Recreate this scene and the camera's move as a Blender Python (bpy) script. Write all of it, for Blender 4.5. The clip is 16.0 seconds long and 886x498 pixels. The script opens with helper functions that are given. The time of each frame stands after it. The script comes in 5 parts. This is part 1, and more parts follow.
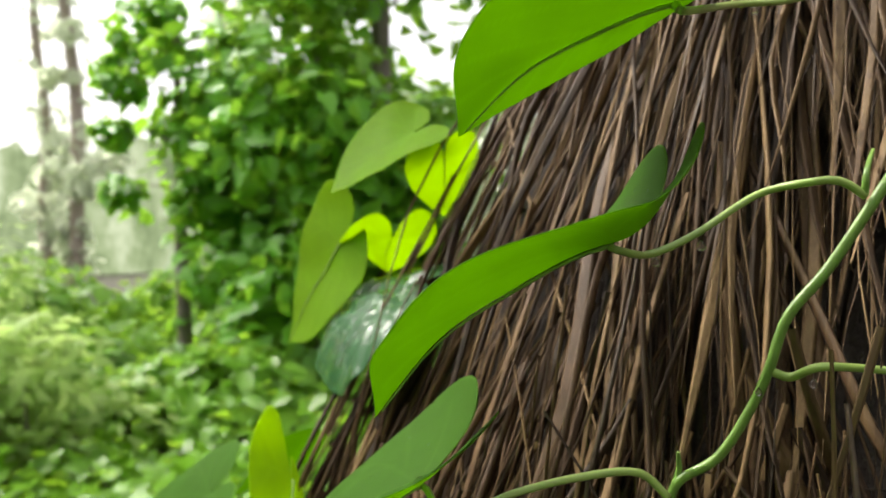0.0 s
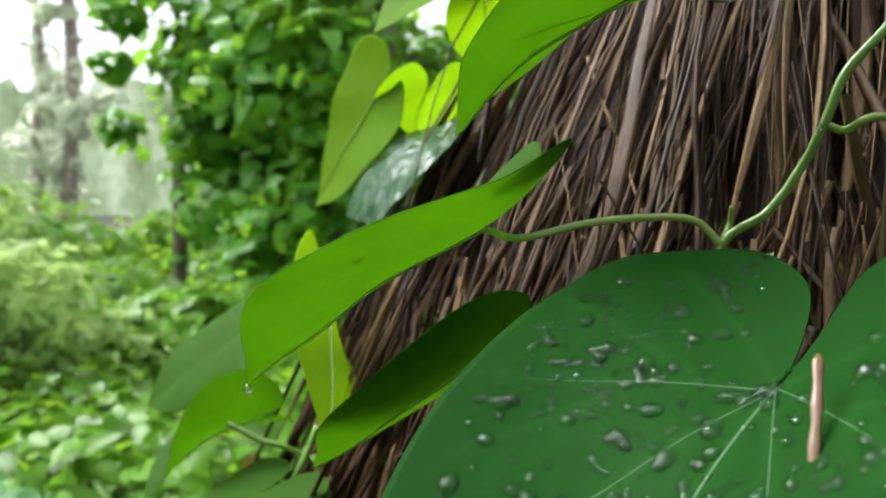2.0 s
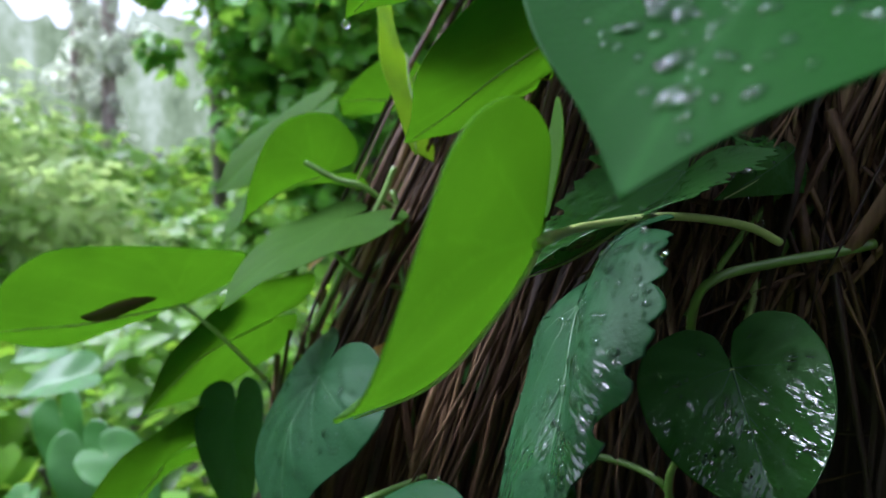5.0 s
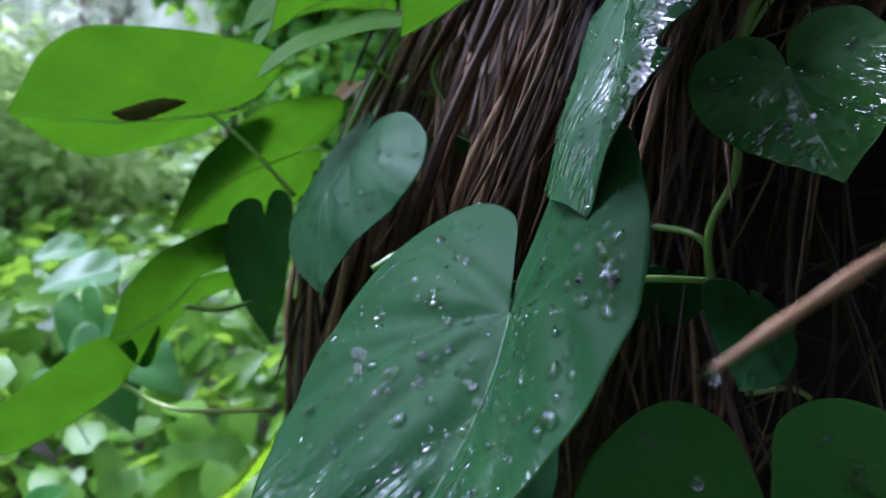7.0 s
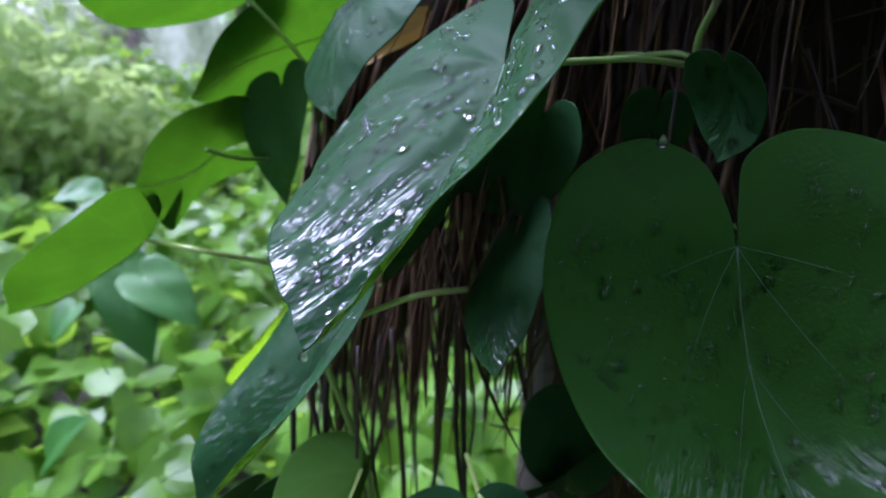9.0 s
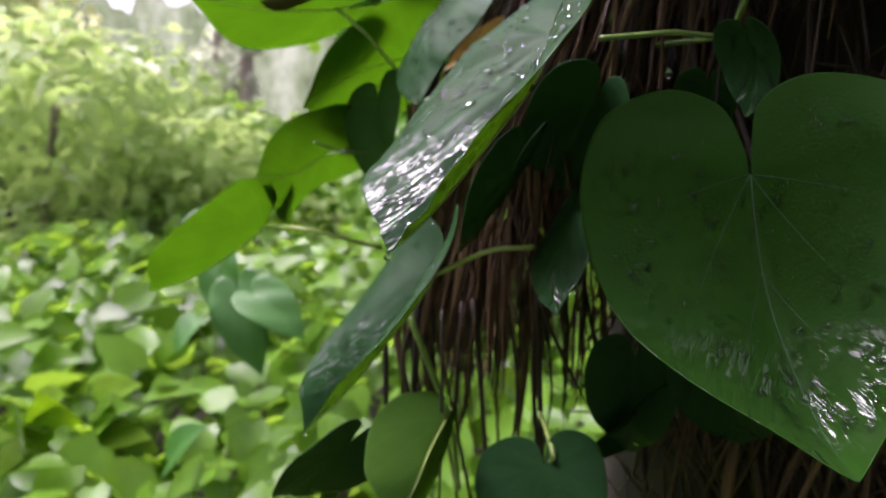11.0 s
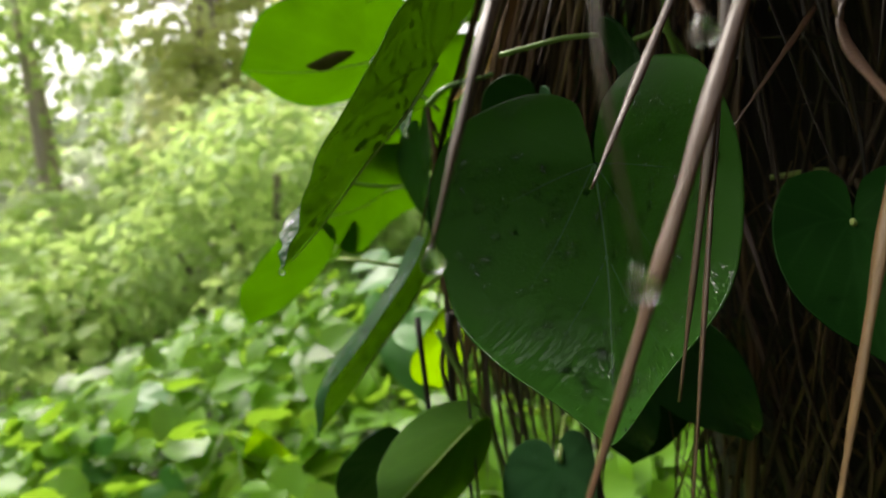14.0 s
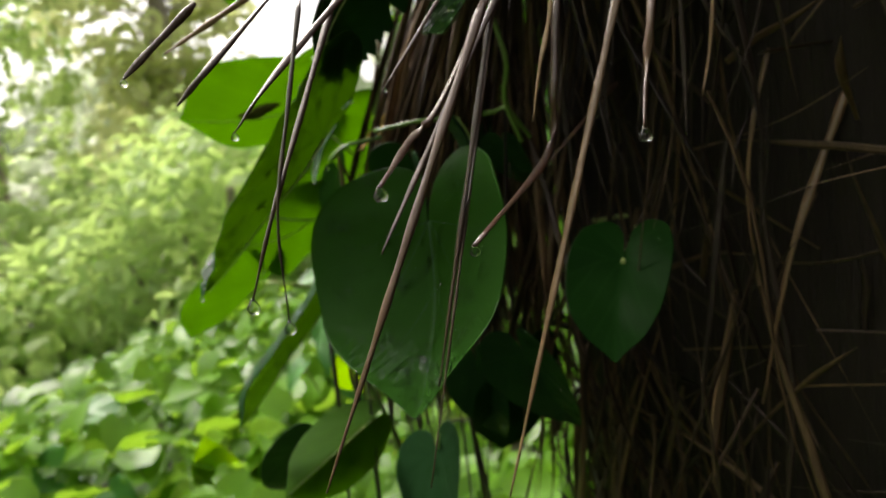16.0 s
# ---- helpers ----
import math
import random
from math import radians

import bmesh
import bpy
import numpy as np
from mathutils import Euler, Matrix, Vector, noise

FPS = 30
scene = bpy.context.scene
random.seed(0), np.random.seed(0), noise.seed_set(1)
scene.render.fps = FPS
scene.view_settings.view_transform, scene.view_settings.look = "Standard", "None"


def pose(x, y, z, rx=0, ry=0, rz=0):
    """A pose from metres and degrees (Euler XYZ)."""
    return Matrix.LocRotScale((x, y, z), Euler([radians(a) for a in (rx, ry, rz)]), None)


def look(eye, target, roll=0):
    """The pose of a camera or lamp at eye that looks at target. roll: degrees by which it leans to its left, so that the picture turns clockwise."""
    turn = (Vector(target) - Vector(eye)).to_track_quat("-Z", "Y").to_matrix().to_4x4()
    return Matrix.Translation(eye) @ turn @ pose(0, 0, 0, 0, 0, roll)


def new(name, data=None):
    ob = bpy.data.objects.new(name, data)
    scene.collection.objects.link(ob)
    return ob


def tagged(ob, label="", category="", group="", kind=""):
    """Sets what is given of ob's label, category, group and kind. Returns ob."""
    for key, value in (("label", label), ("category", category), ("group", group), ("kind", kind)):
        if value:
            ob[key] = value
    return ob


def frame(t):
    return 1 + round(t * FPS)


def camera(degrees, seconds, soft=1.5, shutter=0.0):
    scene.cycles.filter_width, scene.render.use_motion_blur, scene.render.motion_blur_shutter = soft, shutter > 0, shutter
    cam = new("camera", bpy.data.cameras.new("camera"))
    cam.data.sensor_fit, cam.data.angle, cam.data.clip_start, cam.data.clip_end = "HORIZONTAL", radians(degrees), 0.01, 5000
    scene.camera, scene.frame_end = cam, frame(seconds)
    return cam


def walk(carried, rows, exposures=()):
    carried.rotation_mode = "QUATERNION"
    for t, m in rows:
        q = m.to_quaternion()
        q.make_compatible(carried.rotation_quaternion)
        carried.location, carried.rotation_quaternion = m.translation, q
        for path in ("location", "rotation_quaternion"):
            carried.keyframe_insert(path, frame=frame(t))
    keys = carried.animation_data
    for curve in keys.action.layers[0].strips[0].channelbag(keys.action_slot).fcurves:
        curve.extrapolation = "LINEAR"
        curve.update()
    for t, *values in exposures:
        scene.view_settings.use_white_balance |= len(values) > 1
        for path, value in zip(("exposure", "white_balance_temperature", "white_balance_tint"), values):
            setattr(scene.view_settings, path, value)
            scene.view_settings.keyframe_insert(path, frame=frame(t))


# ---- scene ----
cam = camera(61.9, 16.0)
cam.data.dof.use_dof = True
cam.data.dof.focus_distance = 0.16
cam.data.dof.aperture_fstop = 20.0

PATH = [
    (0, (0.062, 0.012, 0.166), (0.026, 2.012, 0.141), -2.1),
    (0.5, (0.056, 0.008, 0.146), (0.032, 2.007, 0.072), -0.8),
    (1, (0.051, 0.005, 0.134), (0.039, 2.001, 0.02), -0.4),
    (1.5, (0.044, 0.003, 0.118), (0.029, 1.999, -0.017), 0.5),
    (2, (0.04, 0.0, 0.109), (0.019, 1.995, -0.034), 0.2),
    (2.5, (0.036, -0.001, 0.096), (0.021, 1.992, -0.063), 0.9),
    (3, (0.031, -0.001, 0.081), (-0.003, 1.99, -0.103), 0.9),
    (5.5, (0.019, -0.004, 0.006), (-0.102, 1.964, -0.327), 0.7),
    (6, (0.017, -0.004, -0.008), (-0.105, 1.959, -0.371), 1.2),
    (6.5, (0.015, -0.007, -0.025), (-0.112, 1.951, -0.413), 1.4),
    (7, (0.013, -0.013, -0.041), (-0.119, 1.935, -0.473), 1.2),
    (7.5, (0.016, -0.024, -0.054), (-0.135, 1.918, -0.509), 1.5),
    (8, (0.018, -0.032, -0.066), (-0.125, 1.905, -0.544), 2.0),
    (10.5, (0.026, -0.072, -0.112), (-0.27, 1.863, -0.522), -0.8),
    (11, (0.035, -0.085, -0.112), (-0.398, 1.834, -0.473), -0.3),
    (11.5, (0.051, -0.082, -0.112), (-0.515, 1.802, -0.472), -2.0),
    (12, (0.076, -0.083, -0.11), (-0.607, 1.766, -0.45), -4.6),
    (12.5, (0.091, -0.083, -0.111), (-0.715, 1.722, -0.414), -6.0),
    (13, (0.105, -0.078, -0.114), (-0.779, 1.697, -0.374), -6.8),
    (13.5, (0.118, -0.071, -0.119), (-0.815, 1.68, -0.368), -7.0),
    (14, (0.134, -0.076, -0.122), (-0.843, 1.653, -0.355), -8.1),
    (14.5, (0.15, -0.089, -0.121), (-0.834, 1.637, -0.356), -8.1),
    (15, (0.169, -0.104, -0.115), (-0.776, 1.644, -0.346), -8.0),
    (15.5, (0.187, -0.117, -0.109), (-0.713, 1.656, -0.331), -8.0),
    (16, (0.201, -0.128, -0.108), (-0.676, 1.656, -0.331), -7.9),
]
walk(cam, [(t, look(eye, target, roll)) for t, eye, target, roll in PATH],
     [(0, 1.55, 6900, 10), (2, 1.5, 6200, 10), (3, 1.5, 6100, 10), (5.5, 1.4, 5200, 30), (8, 1.4, 5000, 36), (10.5, 1.45, 5800, 46), (12, 1.4, 6900, 18), (14, 1.3, 7000, 12), (16, 1.25, 7000, 14)])

# overcast daylight
world = bpy.data.worlds.new("overcast_sky")
scene.world = world
world.use_nodes = True
wn = world.node_tree.nodes
wl = world.node_tree.links
sky = wn.new("ShaderNodeTexSky")
sky.sky_type = "NISHITA"
sky.sun_disc = False
sky.sun_elevation = radians(58)
sky.sun_rotation = radians(290)
sky.dust_density = 6.0
grey = wn.new("ShaderNodeHueSaturation")
grey.inputs["Saturation"].default_value = 0.2
wl.new(sky.outputs[0], grey.inputs["Color"])
wl.new(grey.outputs[0], wn["Background"].inputs[0])
wn["Background"].inputs[1].default_value = 0.15
sun_data = bpy.data.lights.new("sun", "SUN")
sun_data.energy, sun_data.angle, sun_data.color = 1.5, radians(30), (1.0, 0.97, 0.92)
sun = new("sun", sun_data)
sun.matrix_world = look((-4, 1.7, 5.5), (0, 0.2, 0))

# ---- materials ----
def material(name):
    m = bpy.data.materials.new(name)
    m.use_nodes = True
    m.node_tree.nodes.clear()
    return m, m.node_tree.nodes, m.node_tree.links


def noise_node(n, l, scale, detail=4, space="Object", rough=0.6):
    tc = n.new("ShaderNodeTexCoord")
    t = n.new("ShaderNodeTexNoise")
    t.inputs["Scale"].default_value, t.inputs["Detail"].default_value = scale, detail
    t.inputs["Roughness"].default_value = rough
    l.new(tc.outputs[space], t.inputs["Vector"])
    return t


def ramp(n, l, source, stops):
    r = n.new("ShaderNodeValToRGB")
    e = r.color_ramp.elements
    while len(e) < len(stops):
        e.new(0.5)
    for k, (p, c) in zip(e, stops):
        k.position, k.color = p, (*c, 1)
    l.new(source, r.inputs["Fac"])
    return r


def leaf_material(name, dark, light, glow, thin, rough, vein=None, wet=0.5, shine=0.5):
    """A leaf: green skin with a waxy or wet gloss, through which light shows from behind."""
    m, n, l = material(name)
    big = noise_node(n, l, 45, 3)
    info = n.new("ShaderNodeObjectInfo")
    geo = n.new("ShaderNodeNewGeometry")
    add = n.new("ShaderNodeMath")
    add.operation = "MULTIPLY_ADD"
    l.new(info.outputs["Random"], add.inputs[0])
    add.inputs[1].default_value = 0.3
    l.new(big.outputs["Fac"], add.inputs[2])
    sub = n.new("ShaderNodeMath")
    sub.operation = "MULTIPLY_ADD"
    l.new(geo.outputs["Random Per Island"], sub.inputs[0])
    sub.inputs[1].default_value = 0.0 if vein else 0.5
    l.new(add.outputs[0], sub.inputs[2])
    skin = ramp(n, l, sub.outputs[0], [(0.3, dark), (0.95, light)])
    col = skin.outputs[0]
    fine = noise_node(n, l, 900, 2)
    height = fine.outputs["Fac"]
    tint = n.new("ShaderNodeMix")
    tint.data_type = "RGBA"
    tint.inputs[6].default_value = (*glow, 1)
    tint.inputs[7].default_value = (*(c * 0.6 for c in glow), 1)
    l.new(big.outputs["Fac"], tint.inputs[0])
    thr = tint.outputs[2]
    if vein:
        at = n.new("ShaderNodeAttribute")
        at.attribute_name = "vein"
        mix = n.new("ShaderNodeMix")
        mix.data_type = "RGBA"
        l.new(at.outputs["Fac"], mix.inputs[0])
        l.new(col, mix.inputs[6])
        mix.inputs[7].default_value = (*vein, 1)
        col = mix.outputs[2]
        mix2 = n.new("ShaderNodeMix")
        mix2.data_type = "RGBA"
        l.new(at.outputs["Fac"], mix2.inputs[0])
        l.new(thr, mix2.inputs[6])
        mix2.inputs[7].default_value = (*(min(1, c * 1.2) for c in glow), 1)
        thr = mix2.outputs[2]
    p = n.new("ShaderNodeBsdfPrincipled")
    l.new(col, p.inputs["Base Color"])
    p.inputs["Roughness"].default_value = rough
    p.inputs["Coat Weight"].default_value = wet
    if vein and wet > 0.2:
        film = noise_node(n, l, 95, 4)
        patch = ramp(n, l, film.outputs["Fac"], [(0.44, (0.0, 0.0, 0.0)), (0.5, (1.0, 1.0, 1.0))])
        where = n.new("ShaderNodeAttribute")
        where.attribute_name = "wet"
        both = n.new("ShaderNodeMath")
        both.operation = "MULTIPLY"
        l.new(patch.outputs[0], both.inputs[0])
        l.new(where.outputs["Fac"], both.inputs[1])
        l.new(both.outputs[0], p.inputs["Coat Weight"])
        tc = n.new("ShaderNodeTexCoord")
        parts = n.new("ShaderNodeSeparateXYZ")
        l.new(tc.outputs["Object"], parts.inputs[0])
        side = n.new("ShaderNodeMath")
        side.operation = "ABSOLUTE"
        l.new(parts.outputs[0], side.inputs[0])
        mirrored = n.new("ShaderNodeCombineXYZ")
        l.new(side.outputs[0], mirrored.inputs[0])
        l.new(parts.outputs[1], mirrored.inputs[1])
        turned = n.new("ShaderNodeMapping")
        turned.inputs["Rotation"].default_value = (0, 0, radians(38))
        l.new(mirrored.outputs[0], turned.inputs["Vector"])
        mp = n.new("ShaderNodeMapping")
        mp.inputs["Scale"].default_value = (1.5, 0.55, 1.0)
        l.new(turned.outputs[0], mp.inputs["Vector"])
        dull = n.new("ShaderNodeMath")
        dull.operation = "MULTIPLY_ADD"
        l.new(both.outputs[0], dull.inputs[0])
        dull.inputs[1].default_value, dull.inputs[2].default_value = -shine, shine
        l.new(dull.outputs[0], p.inputs["Specular IOR Level"])
        ripple = n.new("ShaderNodeTexNoise")
        ripple.inputs["Scale"].default_value, ripple.inputs["Detail"].default_value = 190, 2
        l.new(mp.outputs[0], ripple.inputs["Vector"])
        cb = n.new("ShaderNodeBump")
        cb.inputs["Strength"].default_value, cb.inputs["Distance"].default_value = 1.0, 0.0022
        l.new(ripple.outputs["Fac"], cb.inputs["Height"])
        l.new(cb.outputs[0], p.inputs["Coat Normal"])
    p.inputs["Coat Roughness"].default_value = 0.05
    p.inputs["Coat IOR"].default_value = 1.5
    if not (vein and wet > 0.2):
        p.inputs["Specular IOR Level"].default_value = shine
    b = n.new("ShaderNodeBump")
    b.inputs["Strength"].default_value, b.inputs["Distance"].default_value = 0.25, 0.0006
    l.new(height, b.inputs["Height"])
    l.new(b.outputs[0], p.inputs["Normal"])
    tr = n.new("ShaderNodeBsdfTranslucent")
    l.new(thr, tr.inputs["Color"])
    ms = n.new("ShaderNodeMixShader")
    ms.inputs[0].default_value = thin
    l.new(p.outputs[0], ms.inputs[1])
    l.new(tr.outputs[0], ms.inputs[2])
    out = n.new("ShaderNodeOutputMaterial")
    l.new(ms.outputs[0], out.inputs[0])
    return m


def plain(name, stops, scale, rough=0.6, bump=0.3, distance=0.001, stretch=None, coat=0.0, metal=0.0, fine=6.0, shine=0.5):
    """Noise-coloured matter; stretch draws the grain out along one axis."""
    m, n, l = material(name)
    tc = n.new("ShaderNodeTexCoord")
    mp = n.new("ShaderNodeMapping")
    l.new(tc.outputs["Object"], mp.inputs["Vector"])
    if stretch:
        mp.inputs["Scale"].default_value = stretch
    t = n.new("ShaderNodeTexNoise")
    t.inputs["Scale"].default_value, t.inputs["Detail"].default_value = scale, 5
    l.new(mp.outputs[0], t.inputs["Vector"])
    t2 = n.new("ShaderNodeTexNoise")
    t2.inputs["Scale"].default_value, t2.inputs["Detail"].default_value = scale * fine, 3
    l.new(mp.outputs[0], t2.inputs["Vector"])
    info = n.new("ShaderNodeObjectInfo")
    geo = n.new("ShaderNodeNewGeometry")
    a = n.new("ShaderNodeMath")
    a.operation = "ADD"
    l.new(info.outputs["Random"], a.inputs[0])
    l.new(geo.outputs["Random Per Island"], a.inputs[1])
    w = n.new("ShaderNodeMath")
    w.operation = "WRAP"
    w.inputs[1].default_value, w.inputs[2].default_value = 1.0, 0.0
    l.new(a.outputs[0], w.inputs[0])
    mix = n.new("ShaderNodeMath")
    mix.operation = "MULTIPLY_ADD"
    l.new(w.outputs[0], mix.inputs[0])
    mix.inputs[1].default_value = 0.45
    half = n.new("ShaderNodeMath")
    half.operation = "MULTIPLY_ADD"
    l.new(t.outputs["Fac"], half.inputs[0])
    half.inputs[1].default_value = 0.45
    fin = n.new("ShaderNodeMath")
    fin.operation = "MULTIPLY"
    l.new(t2.outputs["Fac"], fin.inputs[0])
    fin.inputs[1].default_value = 0.25
    l.new(fin.outputs[0], half.inputs[2])
    l.new(half.outputs[0], mix.inputs[2])
    r = ramp(n, l, mix.outputs[0], stops)
    p = n.new("ShaderNodeBsdfPrincipled")
    l.new(r.outputs[0], p.inputs["Base Color"])
    p.inputs["Roughness"].default_value = rough
    p.inputs["Metallic"].default_value = metal
    p.inputs["Specular IOR Level"].default_value = shine
    p.inputs["Coat Weight"].default_value = coat
    p.inputs["Coat Roughness"].default_value = 0.15
    b = n.new("ShaderNodeBump")
    b.inputs["Strength"].default_value, b.inputs["Distance"].default_value = bump, distance
    l.new(t2.outputs["Fac"], b.inputs["Height"])
    l.new(b.outputs[0], p.inputs["Normal"])
    out = n.new("ShaderNodeOutputMaterial")
    l.new(p.outputs[0], out.inputs[0])
    return m


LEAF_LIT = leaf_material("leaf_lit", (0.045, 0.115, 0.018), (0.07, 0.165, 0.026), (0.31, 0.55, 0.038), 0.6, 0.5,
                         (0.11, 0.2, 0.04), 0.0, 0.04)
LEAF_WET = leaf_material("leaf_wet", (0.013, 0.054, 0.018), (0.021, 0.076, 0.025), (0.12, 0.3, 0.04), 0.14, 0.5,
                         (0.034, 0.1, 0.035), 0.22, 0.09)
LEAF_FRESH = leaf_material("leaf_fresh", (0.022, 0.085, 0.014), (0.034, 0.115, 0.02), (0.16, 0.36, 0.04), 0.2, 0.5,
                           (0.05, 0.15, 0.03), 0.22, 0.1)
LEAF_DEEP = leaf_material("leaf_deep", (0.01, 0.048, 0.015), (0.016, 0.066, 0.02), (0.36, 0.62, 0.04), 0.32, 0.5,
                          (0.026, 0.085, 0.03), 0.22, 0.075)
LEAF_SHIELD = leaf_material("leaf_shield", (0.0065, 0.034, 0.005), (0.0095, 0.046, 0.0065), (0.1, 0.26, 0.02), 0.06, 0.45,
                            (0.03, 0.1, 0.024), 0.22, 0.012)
LEAF_BROAD = leaf_material("leaf_broad", (0.02, 0.077, 0.0095), (0.028, 0.1, 0.0125), (0.23, 0.46, 0.03), 0.17, 0.45,
                           (0.03, 0.09, 0.022), 0.22, 0.04)
LEAF_YOUNG = leaf_material("leaf_young", (0.13, 0.25, 0.02), (0.19, 0.34, 0.03), (0.62, 0.86, 0.05), 0.66, 0.5,
                           (0.22, 0.36, 0.06), 0.0, 0.05)
BED_LEAF = leaf_material("bed_leaf", (0.005, 0.028, 0.004), (0.11, 0.26, 0.018), (0.32, 0.58, 0.035), 0.42, 0.3, None, 0.12, 0.13)
BED_NEAR = leaf_material("bed_near", (0.03, 0.13, 0.02), (0.06, 0.22, 0.03), (0.25, 0.55, 0.04), 0.3, 0.4, (0.08, 0.24, 0.06), 0.1, 0.25)
BUSH_LEAF = leaf_material("bush_leaf", (0.035, 0.13, 0.015), (0.14, 0.31, 0.03), (0.38, 0.68, 0.05), 0.42, 0.45, None, 0.1, 0.3)
IVY_LEAF = leaf_material("ivy_leaf", (0.025, 0.12, 0.012), (0.11, 0.32, 0.025), (0.36, 0.7, 0.05), 0.42, 0.4, None, 0.15, 0.3)
PALE_LEAF = leaf_material("pale_leaf", (0.17, 0.3, 0.075), (0.31, 0.46, 0.14), (0.6, 0.8, 0.25), 0.55, 0.5, None, 0.0, 0.3)
# pale climbers, their colour paled further for haze
DRAPE_LEAF = leaf_material("drape_leaf", (0.4, 0.5, 0.16), (0.6, 0.66, 0.28), (0.92, 0.96, 0.5), 0.62, 0.5, None, 0.0, 0.3)
# leaf green paled to paint rain haze over the far trees
HAZE_LEAF = leaf_material("haze_leaf", (0.42, 0.52, 0.34), (0.58, 0.66, 0.48), (0.88, 0.95, 0.76), 0.62, 0.6, None, 0.0, 0.2)
STEM = plain("vine_stem", [(0.3, (0.09, 0.19, 0.025)), (0.8, (0.18, 0.32, 0.06))], 60, 0.4, 0.15, 0.0004, None, 0.3)
PETIOLE = plain("leaf_stalk", [(0.3, (0.24, 0.38, 0.07)), (0.8, (0.38, 0.5, 0.14))], 60, 0.4, 0.15, 0.0004, None, 0.3)
VEIN = plain("leaf_vein", [(0.3, (0.022, 0.08, 0.018)), (0.8, (0.034, 0.105, 0.026))], 60, 0.5, 0.1, 0.0002)
STRAW = plain("weathered_straw", [(0.3, (0.014, 0.008, 0.004)), (0.58, (0.07, 0.039, 0.018)), (0.94, (0.27, 0.175, 0.083))],
              140, 0.6, 0.6, 0.0006, (1, 1, 0.06), 0.03, shine=0.25)
STRAW_PALE = plain("dry_straw", [(0.3, (0.1, 0.054, 0.024)), (0.8, (0.29, 0.18, 0.078))], 90, 0.4, 0.4, 0.0005, (1, 1, 0.06), 0.2)
STRAW_WET = plain("soaked_straw", [(0.3, (0.018, 0.008, 0.004)), (0.8, (0.075, 0.035, 0.015))], 90, 0.4, 0.4, 0.0005, (1, 1, 0.06), 0.2)
# brown straw darkened in colour to paint the shade below the eave
SHADE_BROWN = plain("shade_brown_straw", [(0.3, (0.012, 0.007, 0.004)), (0.6, (0.046, 0.025, 0.011)), (0.92, (0.19, 0.115, 0.048))],
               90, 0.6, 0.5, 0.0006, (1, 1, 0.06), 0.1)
# near-black brown that paints the shade in and behind the straw
THATCH_CORE = plain("shade_dark_thatch", [(0.3, (0.012, 0.008, 0.006)), (0.8, (0.05, 0.033, 0.022))], 120, 0.8, 0.8, 0.003, (1, 1, 0.1))
ROOT = plain("wet_rootlet", [(0.3, (0.012, 0.009, 0.007)), (0.8, (0.06, 0.04, 0.028))], 80, 0.5, 0.4, 0.0005, (1, 1, 0.1))
BARK = plain("tree_bark", [(0.3, (0.1, 0.085, 0.07)), (0.8, (0.26, 0.22, 0.19))], 6, 0.85, 0.8, 0.02, (1, 1, 0.2))
# bark paled to paint haze over the trees farther off
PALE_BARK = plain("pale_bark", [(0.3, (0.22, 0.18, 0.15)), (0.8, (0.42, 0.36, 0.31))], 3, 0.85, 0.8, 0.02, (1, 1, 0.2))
EARTH = plain("leaf_litter", [(0.3, (0.018, 0.02, 0.01)), (0.8, (0.06, 0.055, 0.03))], 5, 0.9, 0.8, 0.02)
DEAD_AND_OVERLAP = plain("dead_tissue_and_overlap", [(0.3, (0.07, 0.065, 0.014)), (0.8, (0.2, 0.145, 0.04))], 150, 0.7, 0.4, 0.0004)
YELLOW = leaf_material("yellow_leaf", (0.4, 0.22, 0.02), (0.6, 0.36, 0.03), (0.8, 0.5, 0.04), 0.45, 0.5, (0.7, 0.5, 0.1), 0.1)


def water_material():
    """Clear water: bent and straight light, with a faint gloss of the sky."""
    m, n, l = material("rain_water")
    bent = n.new("ShaderNodeBsdfRefraction")
    bent.inputs["IOR"].default_value, bent.inputs["Roughness"].default_value = 1.33, 0.0
    clear = n.new("ShaderNodeBsdfTransparent")
    body = n.new("ShaderNodeMixShader")
    body.inputs[0].default_value = 0.55
    l.new(bent.outputs[0], body.inputs[1])
    l.new(clear.outputs[0], body.inputs[2])
    gloss = n.new("ShaderNodeBsdfGlossy")
    gloss.inputs["Roughness"].default_value = 0.03
    edge = n.new("ShaderNodeFresnel")
    edge.inputs["IOR"].default_value = 1.33
    weak = n.new("ShaderNodeMath")
    weak.operation = "MULTIPLY"
    weak.inputs[1].default_value = 0.75
    l.new(edge.outputs[0], weak.inputs[0])
    mix = n.new("ShaderNodeMixShader")
    l.new(weak.outputs[0], mix.inputs[0])
    l.new(body.outputs[0], mix.inputs[1])
    l.new(gloss.outputs[0], mix.inputs[2])
    out = n.new("ShaderNodeOutputMaterial")
    l.new(mix.outputs[0], out.inputs[0])
    return m


WATER = water_material()


# ---- mesh tools ----
def mesh_object(name, verts, faces, mat, parent=None, label="", smooth=True):
    me = bpy.data.meshes.new(name)
    me.from_pydata([tuple(v) for v in verts], [], [tuple(f) for f in faces])
    me.materials.append(mat)
    if smooth:
        me.polygons.foreach_set("use_smooth", [True] * len(me.polygons))
    ob = new(name, me)
    ob.parent = parent
    if label:
        ob["label"] = label
    return ob


def thing(name, label, category, group="", kind=""):
    return tagged(new(name), label, category, group, kind)


